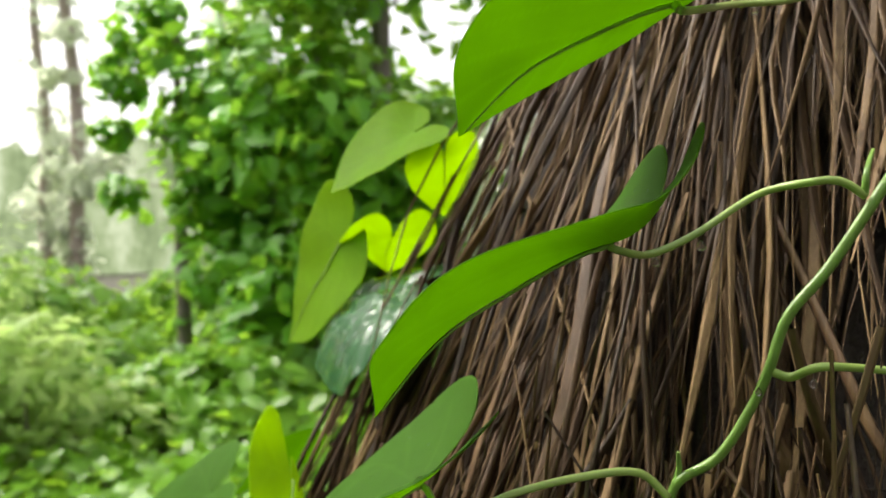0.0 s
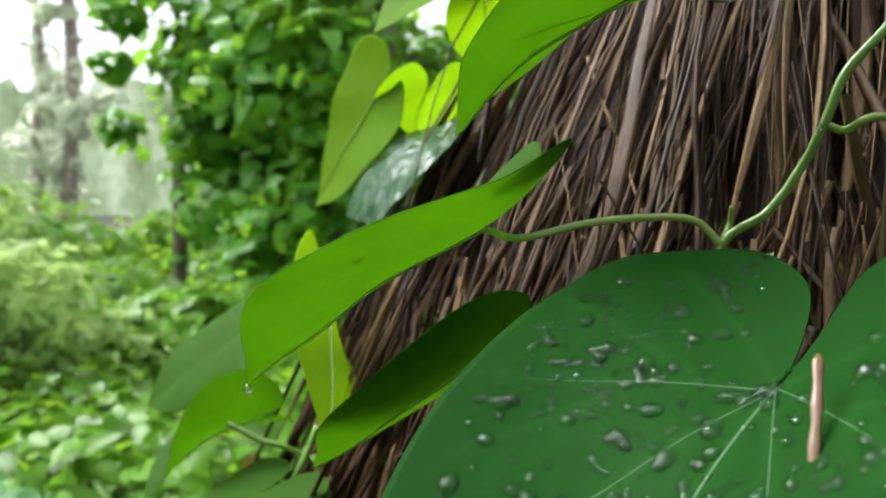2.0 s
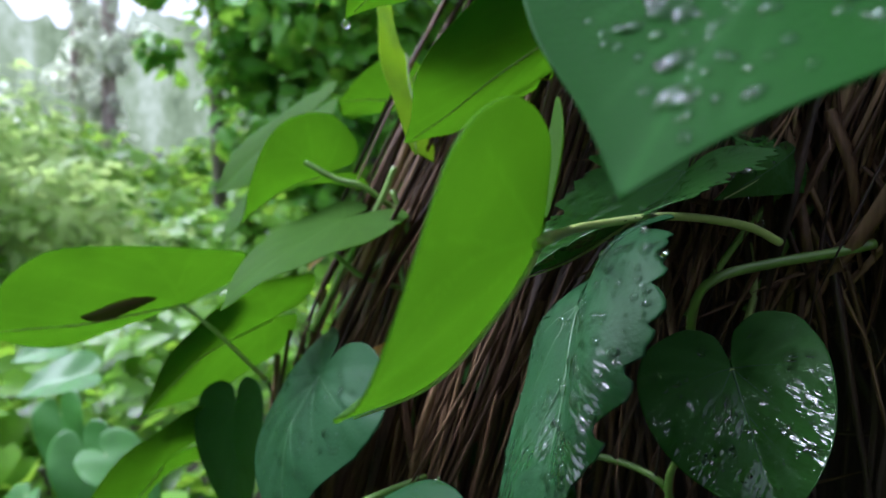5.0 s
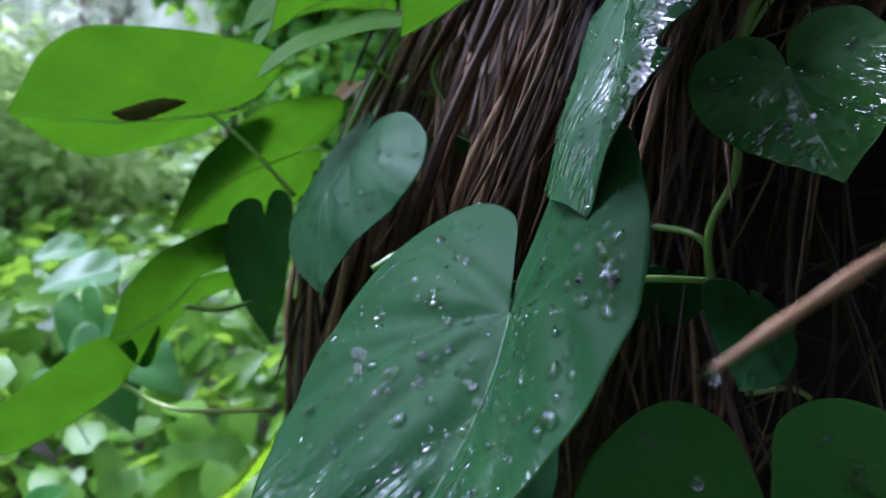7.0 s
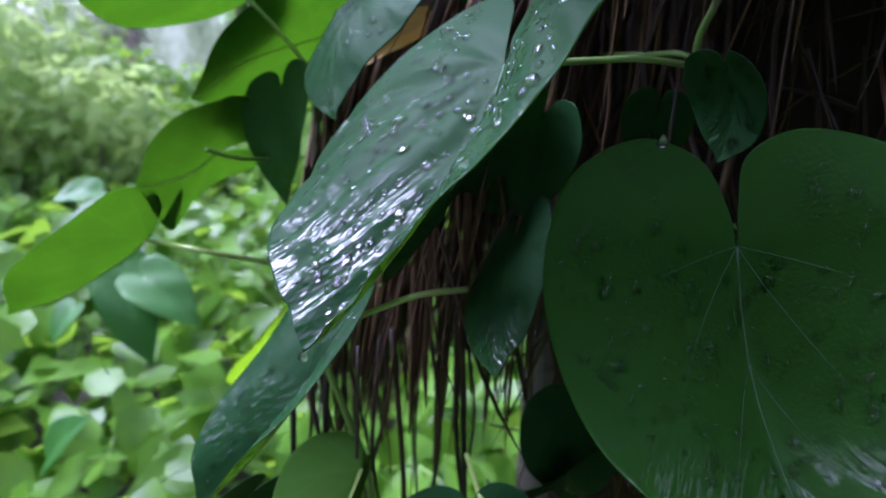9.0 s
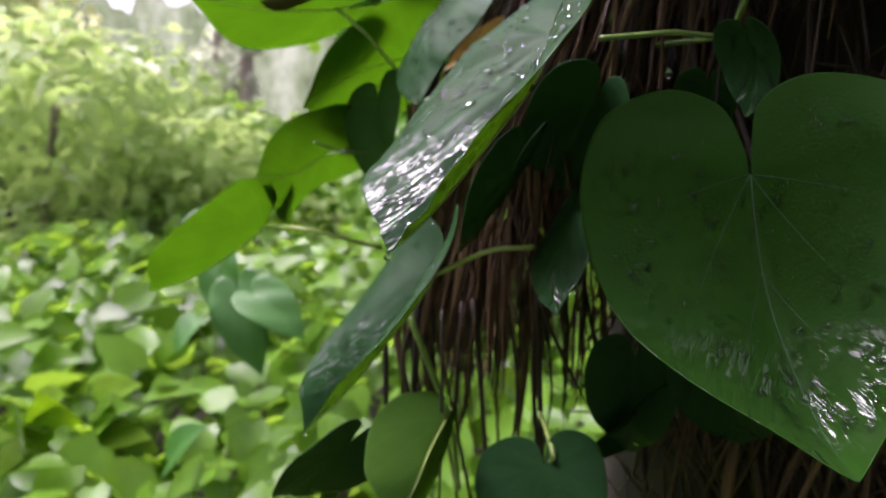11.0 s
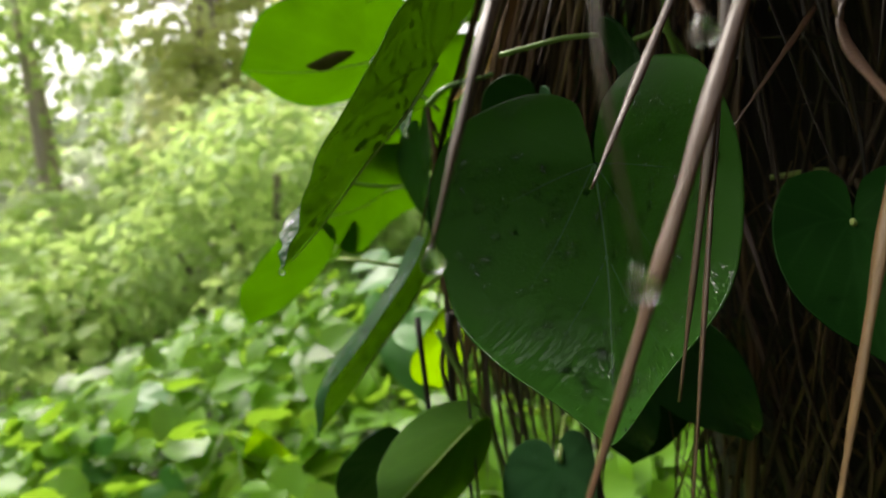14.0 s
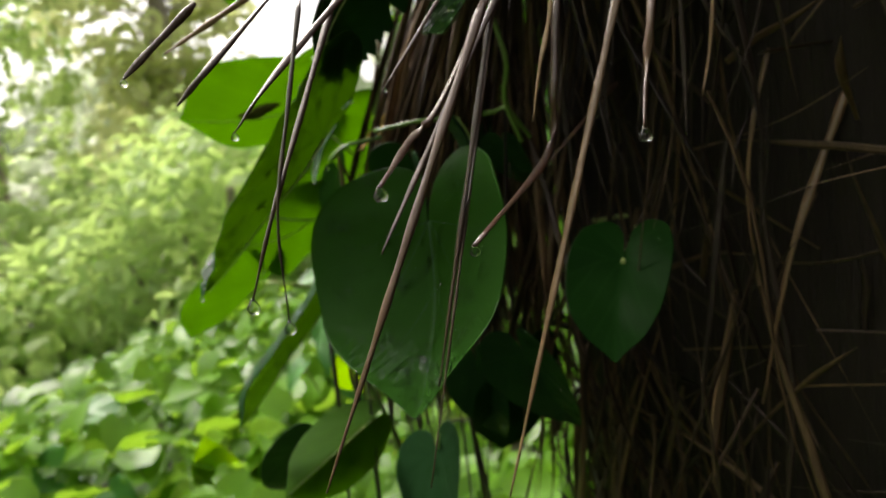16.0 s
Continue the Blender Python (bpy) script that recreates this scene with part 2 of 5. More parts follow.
def spline(points, steps=8):
    """Catmull-Rom through the points."""
    p = [Vector(q) for q in points]
    if len(p) == 2:
        return [p[0].lerp(p[1], i / steps) for i in range(steps + 1)]
    p = [p[0] * 2 - p[1], *p, p[-1] * 2 - p[-2]]
    out = []
    for i in range(1, len(p) - 2):
        a, b, c, d = p[i - 1:i + 3]
        for k in range(steps):
            t = k / steps
            out.append(0.5 * (2 * b + (c - a) * t + (2 * a - 5 * b + 4 * c - d) * t * t + (3 * b - a - 3 * c + d) * t ** 3))
    out.append(p[-2].copy())
    return out


def tube_mesh(line, radii, sides=8, flat=1.0, verts=None, faces=None, twist=0.0):
    """A tapered tube along a line of points; radii: start and end, or one a point; flat squashes it into a blade."""
    verts = [] if verts is None else verts
    faces = [] if faces is None else faces
    n0, count = len(verts), len(line)
    if len(radii) == 2 and count != 2:
        radii = [radii[0] + (radii[1] - radii[0]) * i / (count - 1) for i in range(count)]
    ref = Vector((0.31, 0.77, 0.55))
    for i, p in enumerate(line):
        d = (line[min(i + 1, count - 1)] - line[max(i - 1, 0)]).normalized()
        a = d.cross(ref)
        a = (d.cross(Vector((1, 0, 0))) if a.length < 1e-3 else a).normalized()
        b = d.cross(a)
        for k in range(sides):
            w = 2 * math.pi * k / sides
            w2 = twist * i / count
            x, y = math.cos(w), math.sin(w) * flat
            x, y = x * math.cos(w2) - y * math.sin(w2), x * math.sin(w2) + y * math.cos(w2)
            verts.append(p + (a * x + b * y) * radii[i])
    for i in range(count - 1):
        for k in range(sides):
            q = n0 + i * sides
            faces.append((q + k, q + (k + 1) % sides, q + sides + (k + 1) % sides, q + sides + k))
    faces.append(tuple(n0 + k for k in range(sides))[::-1])
    faces.append(tuple(n0 + (count - 1) * sides + k for k in range(sides)))
    return verts, faces


def tube(name, points, radii, mat, parent=None, label="", sides=8, steps=8, flat=1.0):
    v, f = tube_mesh(spline(points, steps), radii, sides, flat)
    return mesh_object(name, v, f, mat, parent, label)


def drop_mesh():
    """A flattened bead of water, one across, sitting on z = 0."""
    v, f = [], []
    for rr, h in ((1.02, -0.12), (0.97, 0.12), (0.84, 0.44), (0.6, 0.75), (0.31, 0.94)):
        v += [(math.cos(k * math.pi / 6) * rr, math.sin(k * math.pi / 6) * rr, h) for k in range(12)]
    v.append((0, 0, 1.0))
    for j in range(4):
        for k in range(12):
            f.append((j * 12 + k, j * 12 + (k + 1) % 12, (j + 1) * 12 + (k + 1) % 12, (j + 1) * 12 + k))
    f += [(48 + k, 48 + (k + 1) % 12, 60) for k in range(12)]
    f.append(tuple(range(12))[::-1])
    me = bpy.data.meshes.new("raindrop")
    me.from_pydata(v, [], f)
    me.polygons.foreach_set("use_smooth", [True] * len(f))
    me.materials.append(WATER)
    return me


DROP = drop_mesh()


# ---- the heart-shaped leaf ----
def leaf_outline(lobe, full=0.0):
    """Half of a heart-shaped leaf from the notch round the lobe to the tip, with the spine point that each belongs to."""
    rim = [(0, 0), (-0.35 * lobe, 0.03), (-0.8 * lobe, 0.13), (-lobe, 0.43), (-0.72 * lobe, 0.8), (-0.2 * lobe, 0.96),
           (0.12, 1.0), (0.36, 0.9 + 0.06 * full), (0.6, 0.66 + 0.18 * full), (0.78, 0.38 + 0.2 * full), (0.9, 0.16 + 0.08 * full), (1, 0)]
    spine = [0, 0, 0.01, 0.02, 0.05, 0.09, 0.17, 0.36, 0.58, 0.76, 0.89, 1]
    a = spline([(u, v, s) for (u, v), s in zip(rim, spine)], 9)
    return [tuple(p) for p in a]


def veins(lobe):
    """Centre lines of the veins of the half leaf, in leaf lengths and half widths, with their widths."""
    lines = [([(0, 0), (1, 0)], 0.014)]
    for (u0, v0), (u1, v1), (u2, v2) in (((0, 0), (-0.45 * lobe, 0.3), (-0.7 * lobe, 0.62)), ((0, 0), (0.05, 0.45), (0.22, 0.93)),
                                         ((0, 0), (0.25, 0.3), (0.6, 0.56)), ((0.3, 0), (0.5, 0.16), (0.76, 0.36)),
                                         ((0.52, 0), (0.68, 0.1), (0.88, 0.17)), ((0.06, 0.42), (0.2, 0.62), (0.4, 0.8)),
                                         ((0.02, 0.3), (-0.02, 0.6), (-0.1 * lobe, 0.92))):
        lines.append(([((1 - t) ** 2 * u0 + 2 * t * (1 - t) * u1 + t * t * u2, (1 - t) ** 2 * v0 + 2 * t * (1 - t) * v1 + t * t * v2)
                       for t in (k / 8 for k in range(9))], 0.0085))
    return lines


def vein_distance(u, v, lines, asp):
    """Nearest distance from the points (u, v) to the veins, over the vein's width, and the plain distance."""
    p = np.stack([u, np.abs(v) * asp / 2], -1)
    best, near = np.full(len(p), 9.0), np.full(len(p), 9.0)
    for line, width in lines:
        q = np.array([(a, b * asp / 2) for a, b in line])
        for a, b in zip(q, q[1:]):
            d = b - a
            t = np.clip(((p - a) @ d) / (d @ d), 0, 1)
            r = np.linalg.norm(p - a - t[:, None] * d, axis=1)
            best, near = np.minimum(best, r / width), np.minimum(near, r)
    return best, near


def leaf_surface(u, v, length, asp, right, left, droop, wave, seed, curl=0.0, bend=0.0, cup=0.0, twist=0.0):
    """Places of leaf points: u along the midrib, v across (half widths), folded up by right and left degrees, bent down by droop;
    bend sweeps the tip sideways, cup hollows the blade across, twist turns it about the midrib."""
    d = radians(droop) if abs(droop) > 0.1 else 0.002
    th = d * np.maximum(u, 0)
    y = np.sin(th) / d + np.minimum(u, 0)
    z = -(1 - np.cos(th)) / d
    half = v * asp / 2
    fold = np.where(v > 0, radians(right), radians(left))
    lift = np.sin(fold) * (np.sqrt(half * half + 0.0009) - 0.03)
    lift += wave * np.abs(v) ** 2 * np.sin(7 * u + seed * 1.7 + np.sign(v)) + wave * 0.5 * np.sin(11 * u + 5 * v + seed)
    lift += curl * np.minimum(u, 0) ** 2 + cup * half * half
    x = half * np.cos(fold)
    tw = radians(twist) * np.clip(u, -0.4, 1)
    x, lift = x * np.cos(tw) - lift * np.sin(tw), x * np.sin(tw) + lift * np.cos(tw)
    x = x + bend * np.maximum(u, 0) ** 2
    return np.stack([x, y + lift * np.sin(th), z + lift * np.cos(th)], -1) * length


def leaf(vine, label, mat, base, turn, length, asp, right, left, droop, lobe, drops=0, wave=0.012, stalk=(), seed=0, fine=34,
         big=1.0, blotch=(), quilt=0.0015, curl=0.0, film=0.55, ragged=0.0, bend=0.0, cup=0.0, twist=0.0, full=0.0):
    """One leaf of a vine: the blade with its veins, a midrib, a stalk and raindrops lying on it."""
    place = pose(*base, *turn)
    out = leaf_outline(lobe, full)
    if ragged:
        out = [(u, v * (1 - ragged * (0.3 * abs((u * 6.5 + seed) % 1 - 0.5) + max(0, noise.noise(Vector((u * 9, seed, 0)))) * 1.2 + abs(noise.noise(Vector((u * 24, seed, 5)))) * 0.5)), s)
               for u, v, s in out]
    rows = [i / fine for i in range(fine + 1)]
    us, vs, faces = [], [], []
    for side in (1, -1):
        n0 = len(us)
        for u, v, s in out:
            for r in rows:
                r2 = r ** 0.9
                us.append(s + (u - s) * r2)
                vs.append(side * v * r2)
        w = fine + 1
        for i in range(len(out) - 1):
            for j in range(fine):
                q = n0 + i * w + j
                f = (q, q + 1, q + w + 1, q + w)
                faces.append(f if side > 0 else f[::-1])
    us, vs = np.array(us), np.array(vs)
    rel, _ = vein_distance(us, vs, veins(lobe), asp)
    pts = leaf_surface(us, vs, length, asp, right, left, droop, wave, seed, curl, bend, cup, twist)
    def puff_at(u, v):
        return quilt * length * (1 - np.exp(-(vein_distance(u, v, veins(lobe), asp)[1] / 0.05) ** 2))

    pts[:, 2] += puff_at(us, vs)
    blade = mesh_object("leaf", pts, faces, mat, vine, label)
    blade.matrix_basis = place
    at = blade.data.attributes.new("vein", "FLOAT", "POINT")
    at.data.foreach_set("value", (0.15 * np.exp(-rel ** 2)).astype(np.float32))
    at = blade.data.attributes.new("wet", "FLOAT", "POINT")
    at.data.foreach_set("value", np.clip((us - film) / 0.25, 0, 1).astype(np.float32))
    bm = bmesh.new()
    bm.from_mesh(blade.data)
    bmesh.ops.remove_doubles(bm, verts=bm.verts, dist=length * 0.0004)
    bm.to_mesh(blade.data)
    bm.free()
    thick = blade.modifiers.new("thickness", "SOLIDIFY")
    thick.thickness, thick.offset = 0.0003, -1
    # midrib under the blade
    t = np.linspace(0, 0.96, 14)
    rib = leaf_surface(t, t * 0, length, asp, right, left, droop, wave, seed, curl, bend, cup, twist)
    rib[:, 2] -= 0.0009
    v, f = tube_mesh([Vector(p) for p in rib], [0.0006, 0.0002], 6)
    mesh_object("midrib", v, f, PETIOLE, blade)
    if drops >= 60:
        v, f = [], []
        for vein, width in [veins(lobe)[k] for k in (0, 2, 3, 4)]:
            for side in ((1, -1) if width < 0.01 else (1,)):
                k = np.linspace(0, 0.93, 17)
                uu = np.interp(k, np.linspace(0, 1, len(vein)), [p[0] for p in vein])
                vv = np.interp(k, np.linspace(0, 1, len(vein)), [p[1] for p in vein]) * side
                q = leaf_surface(uu, vv, length, asp, right, left, droop, wave, seed, curl, bend, cup, twist)
                q[:, 2] += puff_at(uu, vv) - 0.00012
                tube_mesh([Vector(p) for p in q], [0.00034 if width > 0.01 else 0.0002, 0.00008], 6, 1.0, v, f)
        mesh_object("venation", v, f, VEIN, blade, "thin pale green veins")["kind"] = "stuff"
    if stalk:
        back = place.inverted()
        pts2 = [Vector((0, 0.001, -0.0006)), Vector((0, -0.0015, -0.0025)), *[back @ Vector(p) for p in stalk]]
        v, f = tube_mesh(spline(pts2, 8), [0.00095, 0.0011], 8)
        mesh_object("stalk", v, f, PETIOLE, blade)
    rng = random.Random(seed * 7 + 3)
    # patches of dead tissue, and one that paints overlap shade
    for bu, bv, size in blotch:
        count = 36
        k = np.linspace(0, 2 * math.pi, count + 1)[:-1]
        fray = np.array([rng.uniform(0.88, 1.12) for _ in k])
        along = np.sign(np.cos(k)) * np.abs(np.cos(k)) ** 1.25 * size * 2.3
        across = np.sign(np.sin(k)) * np.abs(np.sin(k)) ** 1.5 * size * fray * np.where(np.sin(k) > 0, 1.3, 0.8)
        uu = np.concatenate([[bu], bu + along])
        vv = np.concatenate([[bv], bv + across + 0.05 * np.sin(along * 9)])
        q = leaf_surface(uu, vv, length, asp, right, left, droop, wave, seed, curl, bend, cup, twist)
        q[:, 2] -= 0.0012
        top = q.copy()
        top[:, 2] += 0.0008
        vv2 = np.concatenate([q, top])
        base = count + 1
        fs = [(0, 1 + i, 1 + (i + 1) % count) for i in range(count)] + \
            [(base, base + 1 + (i + 1) % count, base + 1 + i) for i in range(count)] + \
            [(1 + i, base + 1 + i, base + 1 + (i + 1) % count, 1 + (i + 1) % count) for i in range(count)]
        mesh_object("blemish", vv2, fs, DEAD_AND_OVERLAP, blade, "brown patch: dead tissue and painted overlap shade")
    if drops:
        verts, dfaces = [], []
        for _ in range(drops):
            while True:
                u, v = rng.uniform(-lobe, 0.95), rng.uniform(-0.95, 0.95)
                lim = 1 - max(0, (u - 0.1) / 0.9) ** 1.6 if u > 0.1 else 1 - ((0.1 - u) / (0.1 + lobe)) ** 2 * 0.5
                if abs(v) < lim * 0.93 and not (u < 0 and abs(v) < 0.25):
                    break
            r = (0.00052 + 0.00095 * rng.random() ** 3) * big
            q = leaf_surface(np.array([u, u + 0.01, u]), np.array([v, v, v + 0.01]), length, asp, right, left, droop, wave, seed, curl, bend, cup, twist)
            _, nr = vein_distance(np.array([u]), np.array([v]), veins(lobe), asp)
            c = Vector(q[0])
            nrm = (Vector(q[2]) - c).cross(Vector(q[1]) - c).normalized()
            c.z += quilt * length * (1 - math.exp(-(nr[0] / 0.05) ** 2))
            turn_to = nrm.to_track_quat("Z", "Y").to_matrix().to_4x4() @ Matrix.Rotation(rng.uniform(0, 3.14), 4, "Z")
            m = Matrix.Translation(c) @ turn_to @ Matrix.Diagonal((r * rng.uniform(1, 1.5), r, r * rng.uniform(0.45, 0.62), 1))
            if r > 0.0011 * big and drops > 60:
                d = new("raindrop", DROP)
                d.parent, d.matrix_basis = blade, m
                continue
            n0 = len(verts)
            verts.extend(m @ p.co for p in DROP.vertices)
            dfaces.extend(tuple(n0 + k for k in p.vertices) for p in DROP.polygons)
        if verts:
            d = mesh_object("drizzle", verts, dfaces, WATER, blade, "fine clear rain beads on the leaf")
            d["kind"] = "stuff"
    return blade


def water_drop(parent, at, r, local=False):
    """A hanging drop below a tip."""
    at = Vector(at)
    verts, faces = [], []
    prof = [(0.0, 1.6), (0.22, 1.25), (0.5, 0.75), (0.85, 0.25), (1.0, -0.2), (0.85, -0.65), (0.5, -0.95), (0.0, -1.08)]
    for rr, h in prof[1:-1]:
        for k in range(12):
            w = k * math.pi / 6
            verts.append(at + Vector((math.cos(w) * rr, math.sin(w) * rr, h - 0.9)) * r)
    n = len(prof) - 2
    for j in range(n - 1):
        for k in range(12):
            faces.append((j * 12 + k, (j + 1) * 12 + k, (j + 1) * 12 + (k + 1) % 12, j * 12 + (k + 1) % 12))
    faces.append(tuple(range(12)))
    faces.append(tuple((n - 1) * 12 + k for k in range(12))[::-1])
    return mesh_object("water_drop", verts, faces, WATER, parent, "clear hanging raindrop")


# ---- ground, far trees and the green round the roof ----
def leaf_cloud(name, points, mat, size, rng, parent=None, up=0.6, aspect=0.8, shape="leaf"):
    """Many small bent leaves in one mesh. points: place and way out, of each."""
    verts, faces = [], []
    for p, out in points:
        s = size * rng.uniform(0.55, 1.3)
        n = (Vector(out) * (1 - up) + Vector((rng.uniform(-0.5, 0.5), rng.uniform(-0.5, 0.5), up + rng.uniform(-0.3, 0.4)))).normalized()
        a = n.orthogonal().normalized()
        a.rotate(Matrix.Rotation(rng.uniform(0, 6.28), 3, n))
        b = n.cross(a)
        n0 = len(verts)
        h = s * aspect / 2
        rim = [(-0.12, 0.0, 0), (-0.25, 0.5, 0.1), (0.1, 1.0, 0.2), (0.55, 0.7, 0.1), (1.0, 0.0, -0.3), (0.55, -0.7, 0.1),
               (0.1, -1.0, 0.2), (-0.25, -0.5, 0.1)] if shape == "leaf" else \
            [(0, 0, 0), (0.3, 0.5, 0.05), (1.0, 0, -0.3), (0.3, -0.5, 0.05)]
        p = Vector(p)
        verts.append(p + a * s * 0.25 + n * 0)
        for x, y, z in rim:
            verts.append(p + a * s * x + b * h * y + n * s * z * 0.5)
        k = len(rim)
        for i in range(k):
            faces.append((n0, n0 + 1 + i, n0 + 1 + (i + 1) % k))
    ob = mesh_object(name, verts, faces, mat, parent, "", True)
    return ob


def bumpy(x, y, scale, seed):
    return noise.noise(Vector((x * scale, y * scale, seed)))


def ground():
    verts, faces = [], []
    rings = [0.0, 1, 2, 4, 7, 12, 20, 40, 90, 200, 500]
    for r in rings:
        for k in range(40):
            w = k * math.pi / 20
            x, y = r * math.cos(w), r * math.sin(w)
            verts.append((x, y, -1.35 + 0.08 * bumpy(x, y, 0.6, 3) * min(1, r / 2)))
    for j in range(len(rings) - 1):
        for k in range(40):
            faces.append((j * 40 + k, (j + 1) * 40 + k, (j + 1) * 40 + (k + 1) % 40, j * 40 + (k + 1) % 40))
    ob = mesh_object("ground", verts, faces, EARTH)
    tagged(ob, "dark damp earth covered with leaf litter", "ground", "", "structure")


ground()


def bed_height(x, y):
    """Top of the vine bed below the roof."""
    d = math.hypot(x, y)
    h = -0.66 + 0.1 * bumpy(x, y, 1.3, 7) + 0.05 * bumpy(x, y, 4, 9)
    h -= 0.25 * max(0, 0.9 - d)
    h += 0.035 * max(0, y - 2)
    if x < -1.4:
        h -= 0.3 * min(1.6, max(0, -x - 1.6 - 0.25 * max(0, y - 0.8)))
    return h


def bed_edge(x, y):
    """1 inside the bed, falling to 0 at its edges, where it runs out on the earth."""
    e = max(0, min(1, (y + 1.4) / 1.2, (x + 7) / 1.5, (4 - x) / 1.5, (11.1 - y) / 2))
    return e * e * (3 - 2 * e)


def vine_bed():
    bed = thing("vine_bed", "dense bed of low heart-leaved vines", "ground cover", "", "stuff")
    rng = random.Random(5)
    verts, faces, n = [], [], 60
    for i in range(n + 1):
        for j in range(n + 1):
            x, y = -7 + 11 * i / n, -1.4 + 12.5 * (j / n) ** 1.4
            e = bed_edge(x, y)
            verts.append((x, y, -1.5 * (1 - e) + (bed_height(x, y) - 0.36) * e))
    for i in range(n):
        for j in range(n):
            q = i * (n + 1) + j
            faces.append((q, q + n + 1, q + n + 2, q + 1))
    mesh_object("tangle", verts, faces, EARTH, bed)["kind"] = "stuff"
    near, far = [], []
    for _ in range(3000):
        x, y = rng.uniform(-6.5, 3.5), rng.uniform(-1.3, 0.9)
        e = bed_edge(x, y)
        far.append(((x, y, -1.4 * (1 - e) + bed_height(x, y) * e + rng.uniform(-0.15, 0.06)), (rng.uniform(-0.6, 0.6), rng.uniform(-1, 0.3), 0.5)))
    for _ in range(9800):
        x, y = rng.uniform(-3.8, 1.2), 0.2 + 2.8 * rng.random() ** 1.2
        near.append(((x, y, bed_height(x, y) + 0.08 - 0.34 * rng.random() ** 1.3), (rng.uniform(-0.7, 0.7), rng.uniform(-1.0, 0.4), 0.5)))
    for _ in range(17000):
        x, y = rng.uniform(-6.5, 3.5), 0.9 + 10 * rng.random() ** 0.8
        e = bed_edge(x, y)
        far.append(((x, y, -1.4 * (1 - e) + bed_height(x, y) * e + rng.uniform(-0.14, 0.12)), (rng.uniform(-0.6, 0.6), rng.uniform(-1, 0.3), 0.5)))
    leaf_cloud("leaves", near, BED_LEAF, 0.07, rng, bed, 0.42, 0.95)["kind"] = "stuff"
    leaf_cloud("leaves", far, BED_LEAF, 0.08, rng, bed, 0.45, 0.9)["kind"] = "stuff"
    # stalks that run over the bed
    v, f = [], []
    for _ in range(60):
        x, y = rng.uniform(-1.6, 0.6), rng.uniform(0.4, 1.8)
        w = rng.uniform(0, 6.28)
        pts = [Vector((x + math.cos(w) * t, y + math.sin(w) * t, bed_height(x, y) + 0.02 + 0.05 * math.sin(t * 14))) for t in (0, 0.08, 0.16, 0.26)]
        tube_mesh(spline(pts, 4), [0.0016, 0.0013], 5, 1.0, v, f)
    mesh_object("runners", v, f, STEM, bed)["kind"] = "stuff"


vine_bed()


def clump(center, radii, count, rng):
    """Leaf places on and in an uneven lump."""
    out = []
    for _ in range(count):
        d = Vector((rng.gauss(0, 1), rng.gauss(0, 1), rng.gauss(0, 1))).normalized()
        k = rng.uniform(0.72, 1.05) * (1 + 0.35 * noise.noise(d * 2.3 + Vector(center)))
        out.append((Vector(center) + Vector((d.x * radii[0], d.y * radii[1], d.z * radii[2])) * k, d))
    return out


def bush(label, center, radii, mat, size, count, seed, lumps=7, shape="leaf", category="bush", name="bush"):
    """A bush of several leafy lumps on short stems."""
    rng = random.Random(seed)
    b = thing(name, label, category)
    pts = []
    c = Vector(center)
    for _ in range(lumps):
        o = Vector((rng.uniform(-1, 1) * radii[0] * 0.7, rng.uniform(-1, 1) * radii[1] * 0.7, rng.uniform(-0.7, 0.8) * radii[2] * 0.7))
        k = rng.uniform(0.35, 0.65)
        pts += clump(c + o, [r * k for r in radii], count // lumps, rng)
        foot = Vector((c.x + o.x * 0.3, c.y + o.y * 0.3, -1.36))
        v, f = tube_mesh(spline([foot, (foot + c + o) / 2 + Vector((rng.uniform(-0.1, 0.1), 0, 0)), c + o], 5), [0.03, 0.01], 6)
        mesh_object("stem", v, f, BARK, b)
    leaf_cloud("foliage", pts, mat, size, rng, b, 0.45, 0.8, shape)["kind"] = "stuff"
    return b


def tree(label, foot, height, radius, lean, crown, mat, size, clad, seed, bark=None):
    """Tapered trunk, limbs and a crown of many leaf clumps; clad: leaves of climbers up the trunk."""
    rng = random.Random(seed)
    t = thing("tree", label, "tree")
    f0 = Vector(foot)
    line = [f0 + Vector((lean * h * h / height + 0.02 * height * math.sin(h * 1.3 + seed) * 0.3, 0, h)) for h in [height * i / 8 for i in range(9)]]
    lv, lf = tube_mesh(spline(line, 3), [radius, radius * 0.35], 10)
    pts = []

    def along(h):
        x = min(7.999, h / height * 8)
        return line[int(x)].lerp(line[int(x) + 1], x - int(x))

    for z0, z1, spread, lumps, per in crown:
        for _ in range(lumps):
            h = rng.uniform(z0, z1)
            q = along(h)
            w = rng.uniform(0, 6.28)
            e = q + Vector((math.cos(w) * spread * rng.uniform(0.3, 1), math.sin(w) * spread * rng.uniform(0.3, 1), rng.uniform(-0.1, 0.25) * spread))
            tube_mesh(spline([q, (q + e) / 2 + Vector((0, 0, 0.1 * spread)), e], 4), [radius * 0.16, radius * 0.04], 5, 1.0, lv, lf)
            s = spread * rng.uniform(0.25, 0.5)
            pts += clump(e, (s, s, s * 0.75), per, rng)
    mesh_object("trunk", lv, lf, bark or BARK, t)
    for _ in range(clad):
        h = rng.uniform(0, height * 0.95)
        q = along(h)
        w = rng.uniform(0, 6.28)
        k = radius * rng.uniform(1.0, 2.6)
        pts.append((q + Vector((math.cos(w) * k, math.sin(w) * k, rng.uniform(-0.3, 0.3))), (math.cos(w), math.sin(w), 0.2)))
    leaf_cloud("crown", pts, mat, size, rng, t, 0.4, 0.8)["kind"] = "stuff"
    return t

